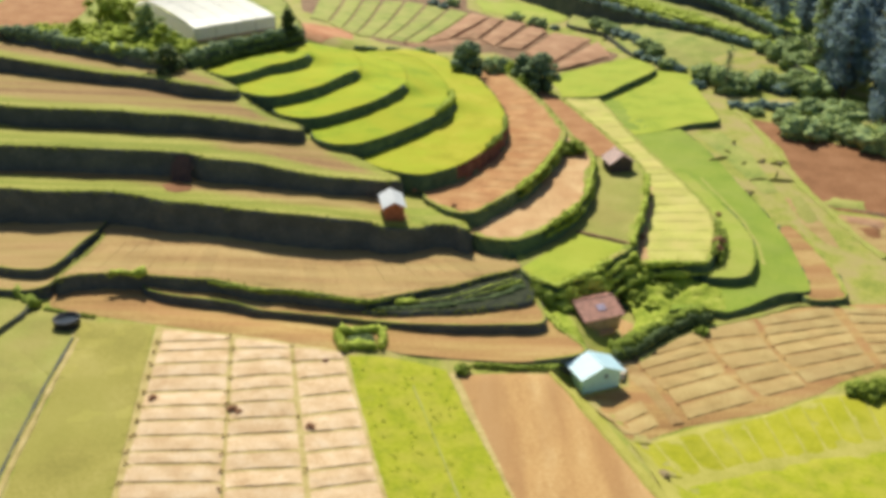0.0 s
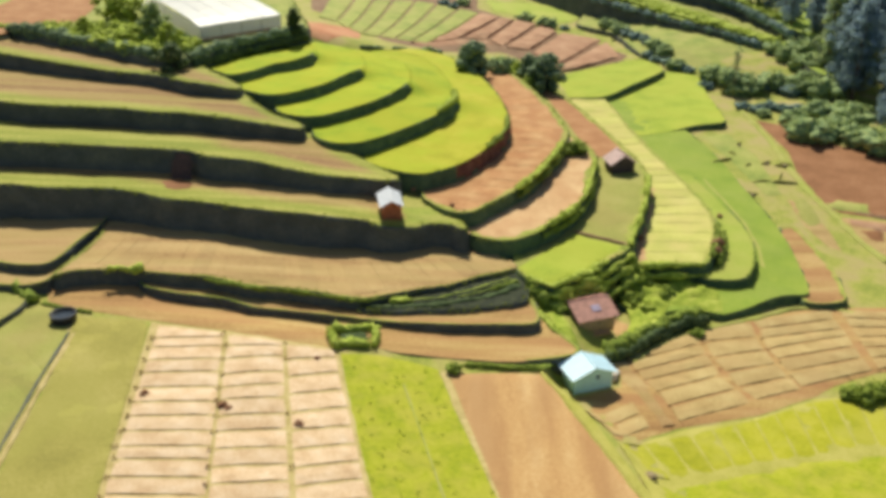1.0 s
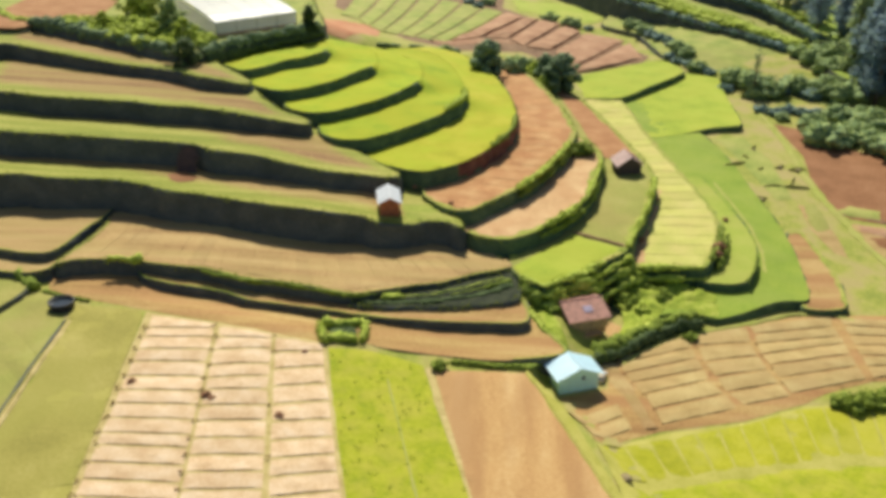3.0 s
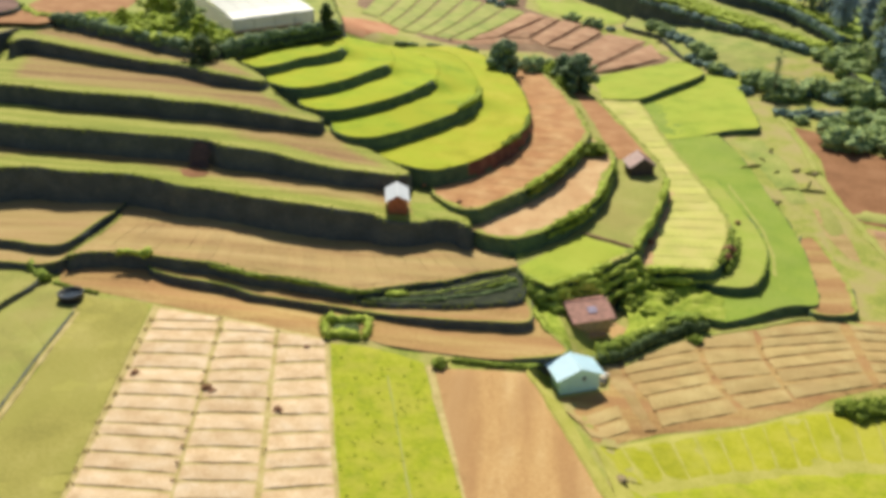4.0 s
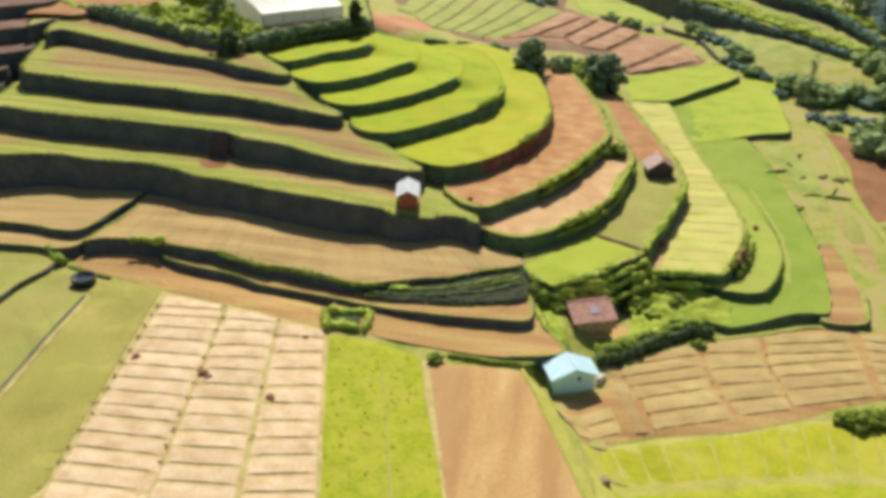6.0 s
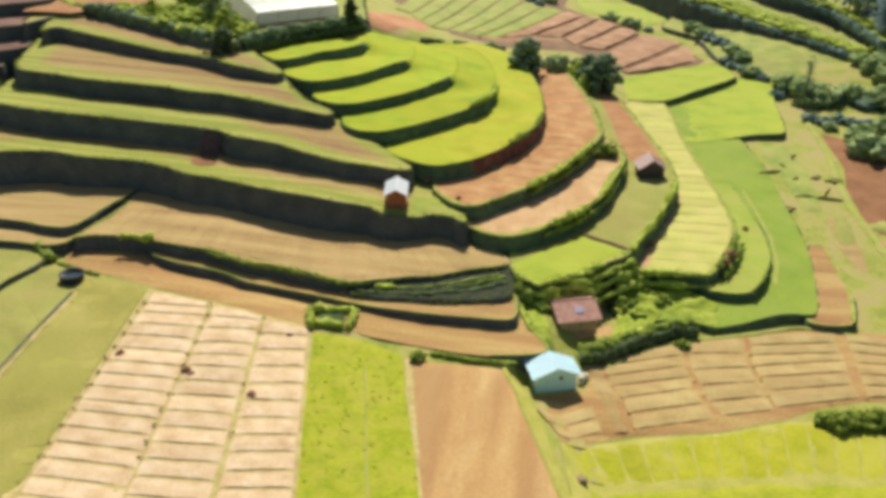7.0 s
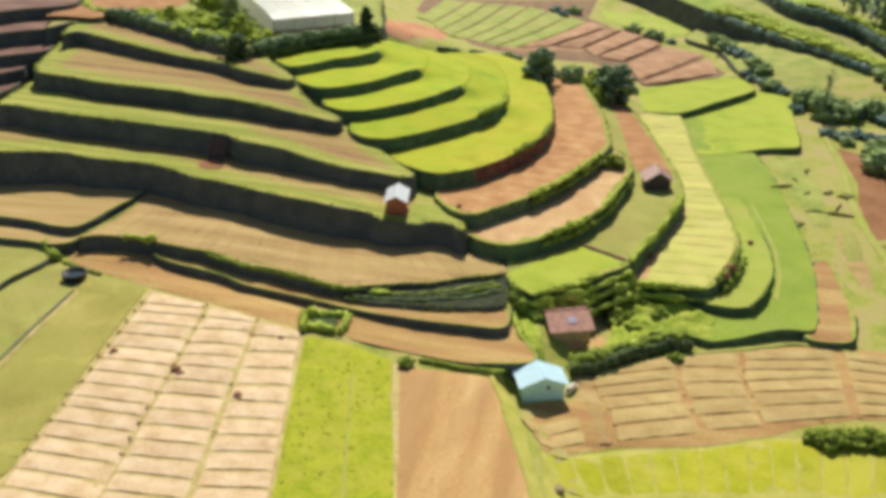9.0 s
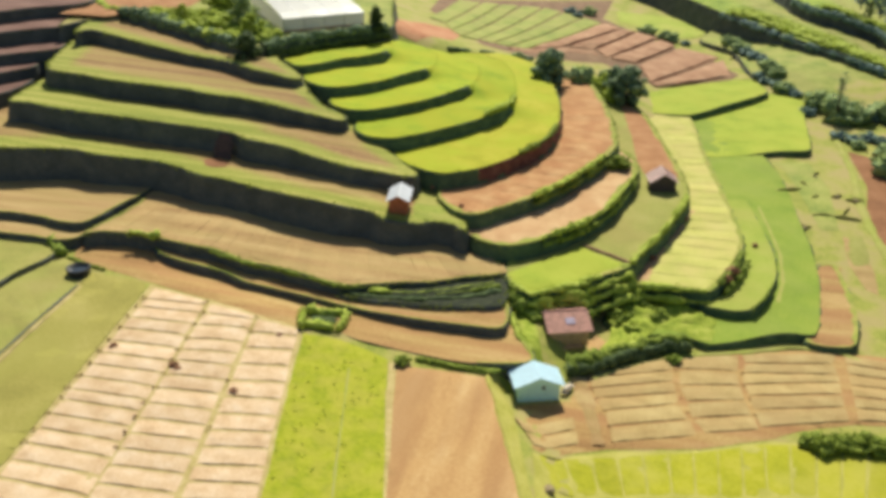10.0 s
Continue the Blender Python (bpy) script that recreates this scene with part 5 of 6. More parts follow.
# hedges and shrubs along the terrace edges
EDGE = "low uneven green shrubs along a terrace edge"
for key, wide, tall, mat, pts in [
    ("R6", 1.2, 1.0, SHRUB_BRIGHT, [(11.0, 126.4), (14.5, 132.5), (17.8, 140.5), (20.0, 147.3)]),
    ("R5", 1.2, 1.1, SHRUB_BRIGHT, [(14.0, 116.4), (19.0, 122.9), (21.9, 129.3), (23.8, 137.2), (25.3, 145.0)]),
    ("R4", 1.0, 1.0, SHRUB_BRIGHT, [(26.8, 116.3), (28.5, 122.1), (30.4, 127.9), (32.7, 136.0), (33.9, 142.9)]),
    ("G5", 0.9, 0.9, SHRUB, [(7.0, 138.4), (9.0, 142.6), (10.5, 148.0), (10.9, 154.6)]),
    ("G4", 1.3, 1.3, SHRUB_BRIGHT, [(-1.2, 149.6), (0.7, 154.2), (1.7, 159.9), (1.4, 165.4)]),
    ("T5", 1.4, 1.2, SHRUB_BRIGHT, [(-42.7, 104.2), (-37.9, 104.3)]),
    ("R3", 1.2, 1.0, SHRUB_BRIGHT, [(28.2, 114.1), (32.3, 114.1), (37.0, 114.6)]),
    ("R3", 1.0, 0.9, SHRUB, [(38.5, 117.2), (40.9, 123.3), (42.2, 128.5)]),
    ("R2", 0.7, 0.7, SHRUB, [(43.1, 114.1), (44.6, 117.0), (46.2, 122.1)]),
    ("R4", 1.4, 0.9, SHRUB_BRIGHT, [(11.6, 106.1), (14.7, 103.8), (19.3, 107.3), (23.0, 111.5)]),
]:
    hedge(pts, on(key), wide, tall, mat, EDGE, gaps=0.45)
    if key in ("R5", "R6"):
        hedge(below(key, pts, 0.55), lambda x, y, k=key: level(k, x, y) - 0.95, 0.8, 1.0, SHRUB, "green growth hanging down a terrace bank", gaps=0.5)
    if key == "R3":
        hedge(below(key, pts, 1.0), lambda x, y, k=key: level(k, x, y) - 1.3, wide, 1.2, mat, "leafy green shrubs on a terrace bank", gaps=0.8)
hedge([(-6.0, 100.3), (-4.5, 100.4), (0.1, 101.2), (4.7, 103.5), (9.4, 106.6)], on("TS"), 1.2, 0.9, SHRUB_BRIGHT, "lit shrubs on the shelf of a terrace bank", gaps=0.8)
hedge([(2.6, 101.3), (6.0, 103.0), (10.4, 105.6)], on("TS"), 1.0, 0.8, SHRUB, "lit shrubs on the shelf of a terrace bank", gaps=0.7)
# added scrub: widens the bank's shadow band by its dark leaf colour
hedge([(-8.4, 99.3), (-4.3, 99.3), (0.6, 100.0), (5.3, 101.5), (8.4, 103.2), (10.4, 105.2)], lambda x, y: level("TS", x, y) - 0.15, 1.5, 0.6, DARK_LEAF, "added scrub, a terrace bank's shade in its dark leaves", gaps=0.6)
hedge(below("T5", [(-30.0, 103.3), (-23.6, 101.7), (-18.6, 101.5), (-13.1, 100.6), (-9.2, 99.9), (-6.6, 101.0)], 0.25), lambda x, y: level("T5", x, y) - 0.45, 0.7, 0.7, SHRUB, "tufts of grass hanging over a terrace edge", 0.2, 30, 0.5)
for out, down in ((0.8, 1.2), (1.6, 2.2), (2.6, 3.4)):
    hedge(below("R4", [(12.0, 105.8), (14.7, 103.8), (19.3, 107.3), (23.0, 111.5), (26.1, 115.1)], out), lambda x, y, q=down: level("R4", x, y) - q, 1.8, 1.5, SHRUB_BRIGHT, "leafy green shrubs on a terrace bank", gaps=0.6)
for wide, tall, mat, pts, told in [
    (1.1, 1.3, SHRUB_BRIGHT, [(-12.7, 94.8), (-7.4, 95.8)], "clipped bright green hedge round a sunken plot"),
    (1.0, 1.2, SHRUB_BRIGHT, [(-7.2, 95.6), (-7.1, 91.3)], "clipped bright green hedge round a sunken plot"),
    (1.2, 0.9, SHRUB_BRIGHT, [(-11.4, 91.3), (-7.7, 91.9)], "clipped bright green hedge round a sunken plot"),
    (1.0, 1.2, SHRUB_BRIGHT, [(-12.8, 94.5), (-11.5, 90.3)], "clipped bright green hedge round a sunken plot"),
    # added plants: their dark colour gives the shade within the hedges
    (2.4, 0.5, DARK_LEAF, [(-11.3, 93.2), (-8.2, 93.6)], "added low plants with the hedged plot's shade in their colour"),
    (2.2, 2.5, SHRUB, [(20.9, 94.9), (23.4, 96.8), (26.0, 99.4), (28.6, 101.8), (31.8, 104.0), (35.0, 105.2)], "tall bushy green hedge beside the tan plot"),
    # added row: the hedge's shaded front is put into its dark leaves
    (1.4, 1.7, DARK_LEAF, [(20.8, 94.1), (23.7, 95.8), (26.4, 98.4), (29.0, 100.8), (32.0, 102.9), (35.2, 104.2)], "added row with the hedge foot's shade in its dark leaves"),
    (1.6, 1.2, SHRUB_BRIGHT, [(24.6, 99.2), (26.6, 101.4), (28.8, 103.6)], "bright shrubs behind the tall hedge"),
    (1.0, 0.7, SHRUB_BRIGHT, [(12.3, 102.2), (14.4, 96.9), (16.6, 94.5)], "green scrub beside a narrow footpath"),
    (1.8, 2.0, SHRUB, [(12.5, 105.9), (14.1, 102.4)], "dark scrub beside the terrace end"),
    (0.8, 0.5, SHRUB, [(3.4, 88.7), (8.0, 88.3), (12.2, 88.5), (15.7, 92.4)], "grassy weeds along a field edge"),
    (1.6, 1.7, SHRUB, [(-54.5, 103.0), (-50.6, 99.2)], "dark scrub at the corner of the plots"),
    (0.5, 0.3, SHRUB, [(-49.5, 99.4), (-45.1, 97.8), (-42.4, 97.3)], "grassy weeds along a field edge"),
]:
    hedge(pts, ground_z, wide, tall, mat, told)

garden_shrub = bush(1.7, 2.6, STREAM_LEAF, "tall green shrub behind the hill", leaf=0.36, count=900)
garden_shrub.matrix_basis = pose(*(14.9, 212.1), 2.8)
round_tree = tree(7.8, 3.5, 0.03, TREE_LEAF, "dense dark green broadleaf tree behind the hill", clumps=64, leaf=0.38, per=60, core=1.05)
x, y = (5.0, 187.6)
round_tree.matrix_basis = pose(x, y, 6.4)
x, y = (20.8, 194.5)
place(round_tree, x, y, 2.6, 70, 0.95)
x, y = (18.0, 202.0)
place(round_tree, x, y, 2.6, 170, 0.7)
x, y = (10.9, 194.1)
place(garden_shrub, x, y, 6.4, 110, 1.6)
for x, y, size in [(*(16.0, 206.4), 1.1), (*(18.9, 197.0), 0.8)]:
    place(garden_shrub, x, y, 2.6, x * 30, size)
lit_shrub = bush(1.9, 3.4, SHRUB_BRIGHT, "bright leafy shrub beside the dark trees", leaf=0.36, count=900)
lit_shrub.matrix_basis = pose(15.6, 205.0, 2.6)
place(lit_shrub, 13.0, 199.5, 2.6, 80, 1.3)
place(lit_shrub, 17.3, 194.0, 2.6, 150, 1.0)
for pts in ([(-19.3, 197.8), (-16.8, 198.5), (-14.3, 199.4)], [(-12.4, 200.2), (-9.4, 204.0)], [(-4.9, 205.6), (-1.8, 210.4)]):
    hedge(pts, ground_z, 1.0, 0.9, TREE_LEAF, "low dark growth along the back of the lime terraces")
slim_tree = tree(5.2, 1.35, 0.02, DARK_LEAF, "slim dark conifer beside the greenhouse", clumps=46, leaf=0.36, per=70, slim=True)
x, y = (-30.4, 181.4)
slim_tree.matrix_basis = pose(x, y, 17.0)

garden_tree = tree(6.0, 2.8, 0.12, SHRUB_BRIGHT, "leafy green tree in the hilltop hedge", clumps=26)
spots = [(-66.8, 183.6), (-63.1, 180.3), (-61.6, 182.7), (-57.0, 176.7), (-67.0, 169.1), (-49.9, 163.9)]
garden_tree.matrix_basis = pose(*spots[0], 19.4)
for i, (x, y) in enumerate(spots[1:]):
    place(garden_tree, x, y, float(level("P", x, y)) - 0.1, 50 * i, (0.8, 0.7, 0.6, 0.55, 0.7)[i])
end_bush = bush(2.0, 3.0, STREAM_LEAF, "pale leafy shrub at the greenhouse's end", leaf=0.32, count=1100)
end_bush.matrix_basis = pose(-50.7, 169.6, 18.5)
for i, (x, y) in enumerate([(-48.4, 168.4), (-53.6, 171.6), (-56.0, 174.5), (-52.0, 168.0)]):
    place(end_bush, x, y, float(level("P", x, y)) - 0.1, 80 * i, (0.7, 1.0, 1.1, 0.8)[i])
grey_tree = tree(6.5, 2.6, 0.1, STREAM_LEAF, "pale grey green tree beside the greenhouse", clumps=28)
grey_tree.matrix_basis = pose(*(-54.9, 170.7), 18.4)
# added tree: its dark leaves stand for a hedge clump's shadow
shadow_tree = tree(4.4, 2.7, 0.05, DARK_LEAF, "dark leafy tree standing for a hedge clump and its shadow", clumps=34, leaf=0.34, per=70)
x, y = (-47.2, 156.2)
shadow_tree.matrix_basis = pose(x, y, 16.8)
for pts, wide, tall, mat in [
    ([(-78.4, 169.2), (-68.6, 165.2), (-63.0, 163.2), (-58.0, 161.0), (-51.0, 158.0)], 2.2, 2.2, TREE_LEAF),
    ([(-44.6, 158.2), (-39.2, 168.6), (-32.9, 178.2), (-28.8, 183.6)], 1.8, 2.2, TREE_LEAF),
]:
    hedge(pts, lambda x, y: level("P", x, y) - 0.6, wide, tall, mat, "thick dark hedge at the plateau's edge")
# added scrub: the shade below the plateau is in its dark leaf colour
hedge(below("P", [(-44.6, 158.2), (-39.2, 168.6), (-32.9, 178.2), (-28.8, 183.6)], 0.8), lambda x, y: level("P", x, y) - 1.9, 1.6, 1.9, DARK_LEAF, "added scrub below the plateau's edge, shade in its dark leaves")
for i, (x, y) in enumerate([(-75.5, 170.1), (-72.7, 168.8), (-70.2, 167.6), (-67.9, 166.3), (-64.7, 166.0), (-62.0, 164.0), (-59.2, 162.9), (-56.6, 160.9), (-54.1, 162.3), (-50.8, 160.5), (-48.1, 160.2), (-47.0, 162.9), (-56.7, 168.5), (-59.9, 173.3), (-66.0, 172.0), (-60.5, 169.5), (-76.1, 173.7), (-73.0, 172.5), (-69.9, 171.2), (-68.1, 173.5), (-63.4, 170.7), (-62.9, 175.5), (-56.1, 170.4), (-52.9, 165.9), (-51.7, 167.8), (-48.4, 165.1), (-65.3, 177.9), (-50.9, 170.6), (-66.5, 176.7)]):
    place(hill_bush, x, y, float(level("P", x, y)) - 0.1, 61 * i, (0.8, 1.1, 0.7, 0.95)[i % 4])
hedge_bush = bush(1.8, 2.4, TREE_LEAF, "dark rounded bush in the plateau hedge", leaf=0.3, count=900)
hedge_bush.matrix_basis = pose(-79.0, 169.4, float(level("P", -79.0, 169.4)) - 0.3)
for i, (x, y) in enumerate([(-76.4, 168.9), (-74.0, 168.0), (-71.2, 167.2), (-81.0, 170.4)]):
    place(hedge_bush, x, y, float(level("P", x, y)) - 0.3, 66 * i, (1.1, 0.9, 1.0, 0.8)[i])
hedge([(-91.5, 177.5), (-85.9, 172.8), (-81.5, 171.4)], on("K6"), 2.2, 1.6, SHRUB_BRIGHT, "bright scrub above the reddish steps")

red_shrub = bush(0.9, 1.1, RED_LEAF, "small reddish brown shrub on a terrace rim", "shrub", leaf=0.24, count=420)
red_shrub.matrix_basis = pose(40.4, 121.4, float(level("R3", 40.4, 121.4)))
for i, (x, y, z, size) in enumerate([(39.6, 119.0, float(level("R3", 39.6, 119.0)), 0.8), (44.6, 136.0, float(level("R2", 44.6, 136.0)), 0.5), (33.6, 139.0, float(level("R3", 34.0, 139.0)), 0.8), (29.4, 123.0, float(level("R3", 29.4, 123.0)), 0.7),
                                         (-30.6, 80.1, 2.2, 0.6), (-21.8, 78.1, 2.2, 0.65), (-21.0, 77.6, 2.2, 0.5), (-13.4, 75.8, 1.7, 0.6), (-13.3, 88.1, 1.8, 0.4), (-2.0, 129.5, 6.95, 0.4), (-4.2, 126.2, 6.95, 0.4), (1.6, 120.6, 6.95, 0.4)]):
    place(red_shrub, x, y, z, 70 * i, size)
low_bush = bush(1.7, 1.9, SHRUB, "rounded green bush on rough ground", leaf=0.34, count=1000)
low_bush.matrix_basis = pose(*(22.4, 148.6), 4.9, 0, 0, 20) @ Matrix.Scale(1.25, 4)
# shaded copy of the stream bush, its shade in the leaf colour
shade_bush = bush(1.7, 2.0, SHADE_LEAF, "stream bush with shade put into its dark blue green leaves", leaf=0.26, count=1300)
shade_bush.matrix_basis = pose(*(57.0, 225.0), float(ground_z(57.0, 225.0)) - 0.15)
STREAM = [(52.3, 232.8, 1.6, 0), (54.5, 229.8, 1.8, 0), (55.8, 225.6, 1.2, 1), (58.5, 222.3, 1.5, 0), (59.9, 210.7, 2.0, 0), (63.2, 216.2, 1.8, 1), (66.3, 217.7, 1.4, 1), (66.1, 206.6, 1.8, 1), (69.3, 208.6, 2.0, 1), (73.1, 210.5, 1.9, 0), (76.3, 212.3, 2.2, 1), (77.9, 206.7, 2.0, 0), (81.2, 208.7, 2.4, 1), (84.5, 208.7, 2.0, 1), (85.9, 205.5, 2.2, 1),
          (64.3, 195.8, 1.6, 0), (66.8, 193.8, 1.8, 0), (70.5, 195.8, 1.6, 0), (73.0, 193.9, 1.8, 0), (76.5, 195.1, 1.7, 0), (80.6, 195.9, 1.7, 0)]
STREAM += [(72.3, 186.2, 1.6, 1), (71.7, 179.1, 2.0, 1), (72.8, 175.7, 2.2, 1), (75.7, 177.4, 2.0, 0), (78.6, 179.1, 2.2, 1), (83.6, 184.5, 2.2, 1), (81.2, 174.0, 2.0, 1), (82.8, 172.3, 2.2, 1), (84.2, 169.0, 2.4, 1), (86.6, 170.0, 2.0, 1), (83.3, 190.0, 2.0, 1), (79.7, 190.0, 1.8, 1), (67.7, 190.7, 0.9, 1), (88.8, 232.4, 2.6, 1), (94.8, 241.3, 2.5, 1), (89.1, 222.5, 2.0, 1)]
STREAM += [(52.4, 246.0, 1.4, 0), (53.6, 241.0, 1.3, 1), (50.8, 237.0, 1.4, 0), (55.0, 236.0, 1.4, 1), (47.6, 262.0, 1.4, 1)]
STREAM += [(84.5, 229.0, 1.8, 1), (82.5, 234.5, 1.8, 1), (86.5, 222.0, 2.0, 1), (80.0, 238.5, 1.5, 0)]
STREAM += [(45.3, 269.9, 1.6, 1), (49.2, 258.3, 2.0, 0), (50.5, 254.1, 2.0, 0), (52.4, 250.0, 1.8, 0), (22.0, 279.7, 1.4, 1), (28.3, 275.1, 1.6, 1), (33.1, 272.5, 1.6, 0), (-3.2, 296.7, 1.8, 0), (-0.1, 290.7, 1.8, 0), (3.1, 296.8, 1.6, 1)]
STREAM += [(-3.5, 207.3, 1.0, 0), (-4.7, 207.1, 0.9, 1)]
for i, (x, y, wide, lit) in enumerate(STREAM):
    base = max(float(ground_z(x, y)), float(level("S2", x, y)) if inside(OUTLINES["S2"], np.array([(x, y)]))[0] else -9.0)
    place(stream_bush if lit else shade_bush, x, y, base - 0.15, 77 * i, wide / 1.7 * (1.0, 0.9, 1.1)[i % 3])
for px, z, size in [
    ((28.0, 112.8), -1.9, 0.9), ((30.5, 110.8), -1.9, 0.7), ((26.3, 108.6), -1.9, 0.8), 
    ((14.8, 103.3), -0.6, 1.2), ((2.2, 87.4), 0.9, 0.45), ((33.2, 101.1), -2.5, 0.45), ((21.1, 69.2), -2.0, 0.5),
]:
    place(low_bush, *px, z, px[0] * 40, size)
for i, (x, y) in enumerate([(48.0, 88.6), (49.3, 88.4), (50.8, 89.2), (52.2, 89.0), (53.7, 89.8), (55.1, 89.6), (56.7, 90.3)]):
    place(low_bush, x, y, float(ground_z(x, y)), 60 * i, (0.6, 0.8, 0.7)[i % 3])

for i, (x, y) in enumerate([(14.7, 104.8), (16.7, 106.3), (18.9, 109.2), (21.3, 113.1), (23.5, 114.5), (25.6, 113.3), (28.4, 112.6), (27.0, 107.4)]):
    place(hill_bush, x, y, float(ground_z(x, y)) - 0.1, 61 * i, (0.85, 1.1, 0.7, 0.95)[i % 4])

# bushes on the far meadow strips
# the bank's bluish shade is in this scrub's leaf colour
hedge(below("S3", [(43.0, 287.2), (50.3, 277.5), (56.9, 266.9), (63.0, 256.7), (69.1, 250.1), (74.9, 243.2), (80.8, 238.2)], 0.6), lambda x, y: level("S3", x, y) - 1.5, 1.8, 2.0, SHADE_LEAF, "scrub on a meadow strip's bank, shade put into its leaf colour", 0.5, 30, 0.8)
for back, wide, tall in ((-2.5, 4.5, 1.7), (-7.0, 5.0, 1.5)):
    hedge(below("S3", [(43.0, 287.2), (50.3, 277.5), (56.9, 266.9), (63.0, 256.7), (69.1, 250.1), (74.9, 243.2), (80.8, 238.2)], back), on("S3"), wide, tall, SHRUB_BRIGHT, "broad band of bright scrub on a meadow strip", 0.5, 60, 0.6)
# again scrub with the bank's shade in its leaf colour
hedge(below("S4", [(63.5, 296.0), (68.4, 284.0), (76.6, 276.5), (82.7, 272.0), (87.4, 255.8), (89.5, 240.2)], 0.7), lambda x, y: level("S4", x, y) - 1.7, 1.5, 2.2, SHADE_LEAF, "scrub on a meadow strip's bank, shade put into its leaf colour", 0.5, 40, 0.3)
hedge(below("S4", [(68.4, 284.0), (76.6, 276.5), (82.7, 272.0), (87.4, 255.8)], -2.0), on("S4"), 3.5, 1.4, SHRUB_BRIGHT, "band of bright scrub on a meadow strip", 0.5, 50, 0.6)
far_bush = bush(1.7, 1.3, SHRUB_BRIGHT, "low bright bush on a far meadow strip", leaf=0.34, count=700)
far_bush.matrix_basis = pose(50.5, 281.5, float(level("S3", 50.5, 281.5)))
for i, (x, y) in enumerate([(54.0, 277.0), (58.5, 271.0), (57.0, 275.5), (62.0, 263.5), (64.5, 259.0), (66.0, 264.0), (69.0, 256.0), (71.0, 252.5), (73.5, 250.5), (76.0, 247.0), (79.0, 245.0), (48.0, 285.5), (82.0, 242.5), (67.5, 254.0), (60.0, 266.5)]):
    place(far_bush, x, y, float(level("S3", x, y)) - 0.2, 63 * i, (0.6, 0.9, 0.75, 1.0)[i % 4])

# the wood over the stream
wood_tree = tree(24.0, 4.6, 0.12, WOOD_LEAF, "tall eucalyptus in the wood over the stream, distance haze in its leaf colour", clumps=60, leaf=0.9, per=60, core=0.5)
first = True
for i in range(46):
    gx0, gy0 = 90 + (i % 8) * 6.5 + random.uniform(-2.5, 2.5), 186 + (i // 8) * 15 + random.uniform(-5, 5)
    gx0 += max(0, gy0 - 215) * 0.28
    m = pose(gx0, gy0, float(ground_z(gx0, gy0)) - 0.2, 0, 0, i * 47) @ Matrix.Scale(random.uniform(0.75, 1.15), 4)
    if first:
        wood_tree.matrix_basis = m
        first = False
    else:
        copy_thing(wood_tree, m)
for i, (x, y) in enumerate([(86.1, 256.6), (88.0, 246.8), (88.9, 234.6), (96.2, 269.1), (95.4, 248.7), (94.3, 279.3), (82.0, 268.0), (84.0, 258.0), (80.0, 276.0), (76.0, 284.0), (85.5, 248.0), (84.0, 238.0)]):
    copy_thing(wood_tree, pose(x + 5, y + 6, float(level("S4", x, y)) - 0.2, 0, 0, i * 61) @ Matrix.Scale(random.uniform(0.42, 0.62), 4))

edge_tree = tree(20.0, 3.2, 0.08, EDGE_LEAF, "tall leafy tree at the wood's edge, sunlight put into its leaf colour", clumps=56, leaf=0.7, per=60, core=0.7)
edge_tree.matrix_basis = pose(90.6, 219.5, float(ground_z(90.6, 219.5)) - 0.2)
for i, (x, y, size) in enumerate([(94.0, 213.5, 1.05), (87.5, 268.0, 0.5), (91.0, 281.0, 0.55), (95.5, 266.0, 0.5), (83.0, 286.0, 0.5)]):
    place(edge_tree, x, y, float(level("S4", x, y)) - 0.2 if i else float(ground_z(x, y)) - 0.2, 67 * i, size)
bare_tree = tree(10.5, 1.5, 0.1, TREE_LEAF, "thin sparse grey green tree by the stream", clumps=30, leaf=0.3, per=40, slim=True, core=0.3)
bare_tree.matrix_basis = pose(65.2, 206.8, float(ground_z(65.2, 206.8)) - 0.1)


# ---- buildings ----
def box(x0, x1, y0, y1, z0, z1):
    v = [(x, y, z) for z in (z0, z1) for x, y in ((x0, y0), (x1, y0), (x1, y1), (x0, y1))]
    return v, [(3, 2, 1, 0), (4, 5, 6, 7), (0, 1, 5, 4), (1, 2, 6, 5), (2, 3, 7, 6), (3, 0, 4, 7)]


def slab(a, b, c, d, thick):
    """A flat panel with thickness below the corners a b c d."""
    n = (Vector(b) - Vector(a)).cross(Vector(d) - Vector(a)).normalized() * thick
    v = [Vector(q) for q in (a, b, c, d)] + [Vector(q) - n for q in (a, b, c, d)]
    return v, [(0, 1, 2, 3), (7, 6, 5, 4), (0, 4, 5, 1), (1, 5, 6, 2), (2, 6, 7, 3), (3, 7, 4, 0)]


def gable_wall(x0, x1, y0, y1, eave, top):
    """A wall that ends in a gable, with thickness from y0 to y1."""
    s = [(x0, 0), (x1, 0), (x1, eave), ((x0 + x1) / 2, top), (x0, eave)]
    v = [(x, y0, z) for x, z in s] + [(x, y1, z) for x, z in s]
    return v, [(0, 1, 2, 3, 4), (9, 8, 7, 6, 5)] + [(i, i + 5, (i + 1) % 5 + 5, (i + 1) % 5) for i in range(5)]


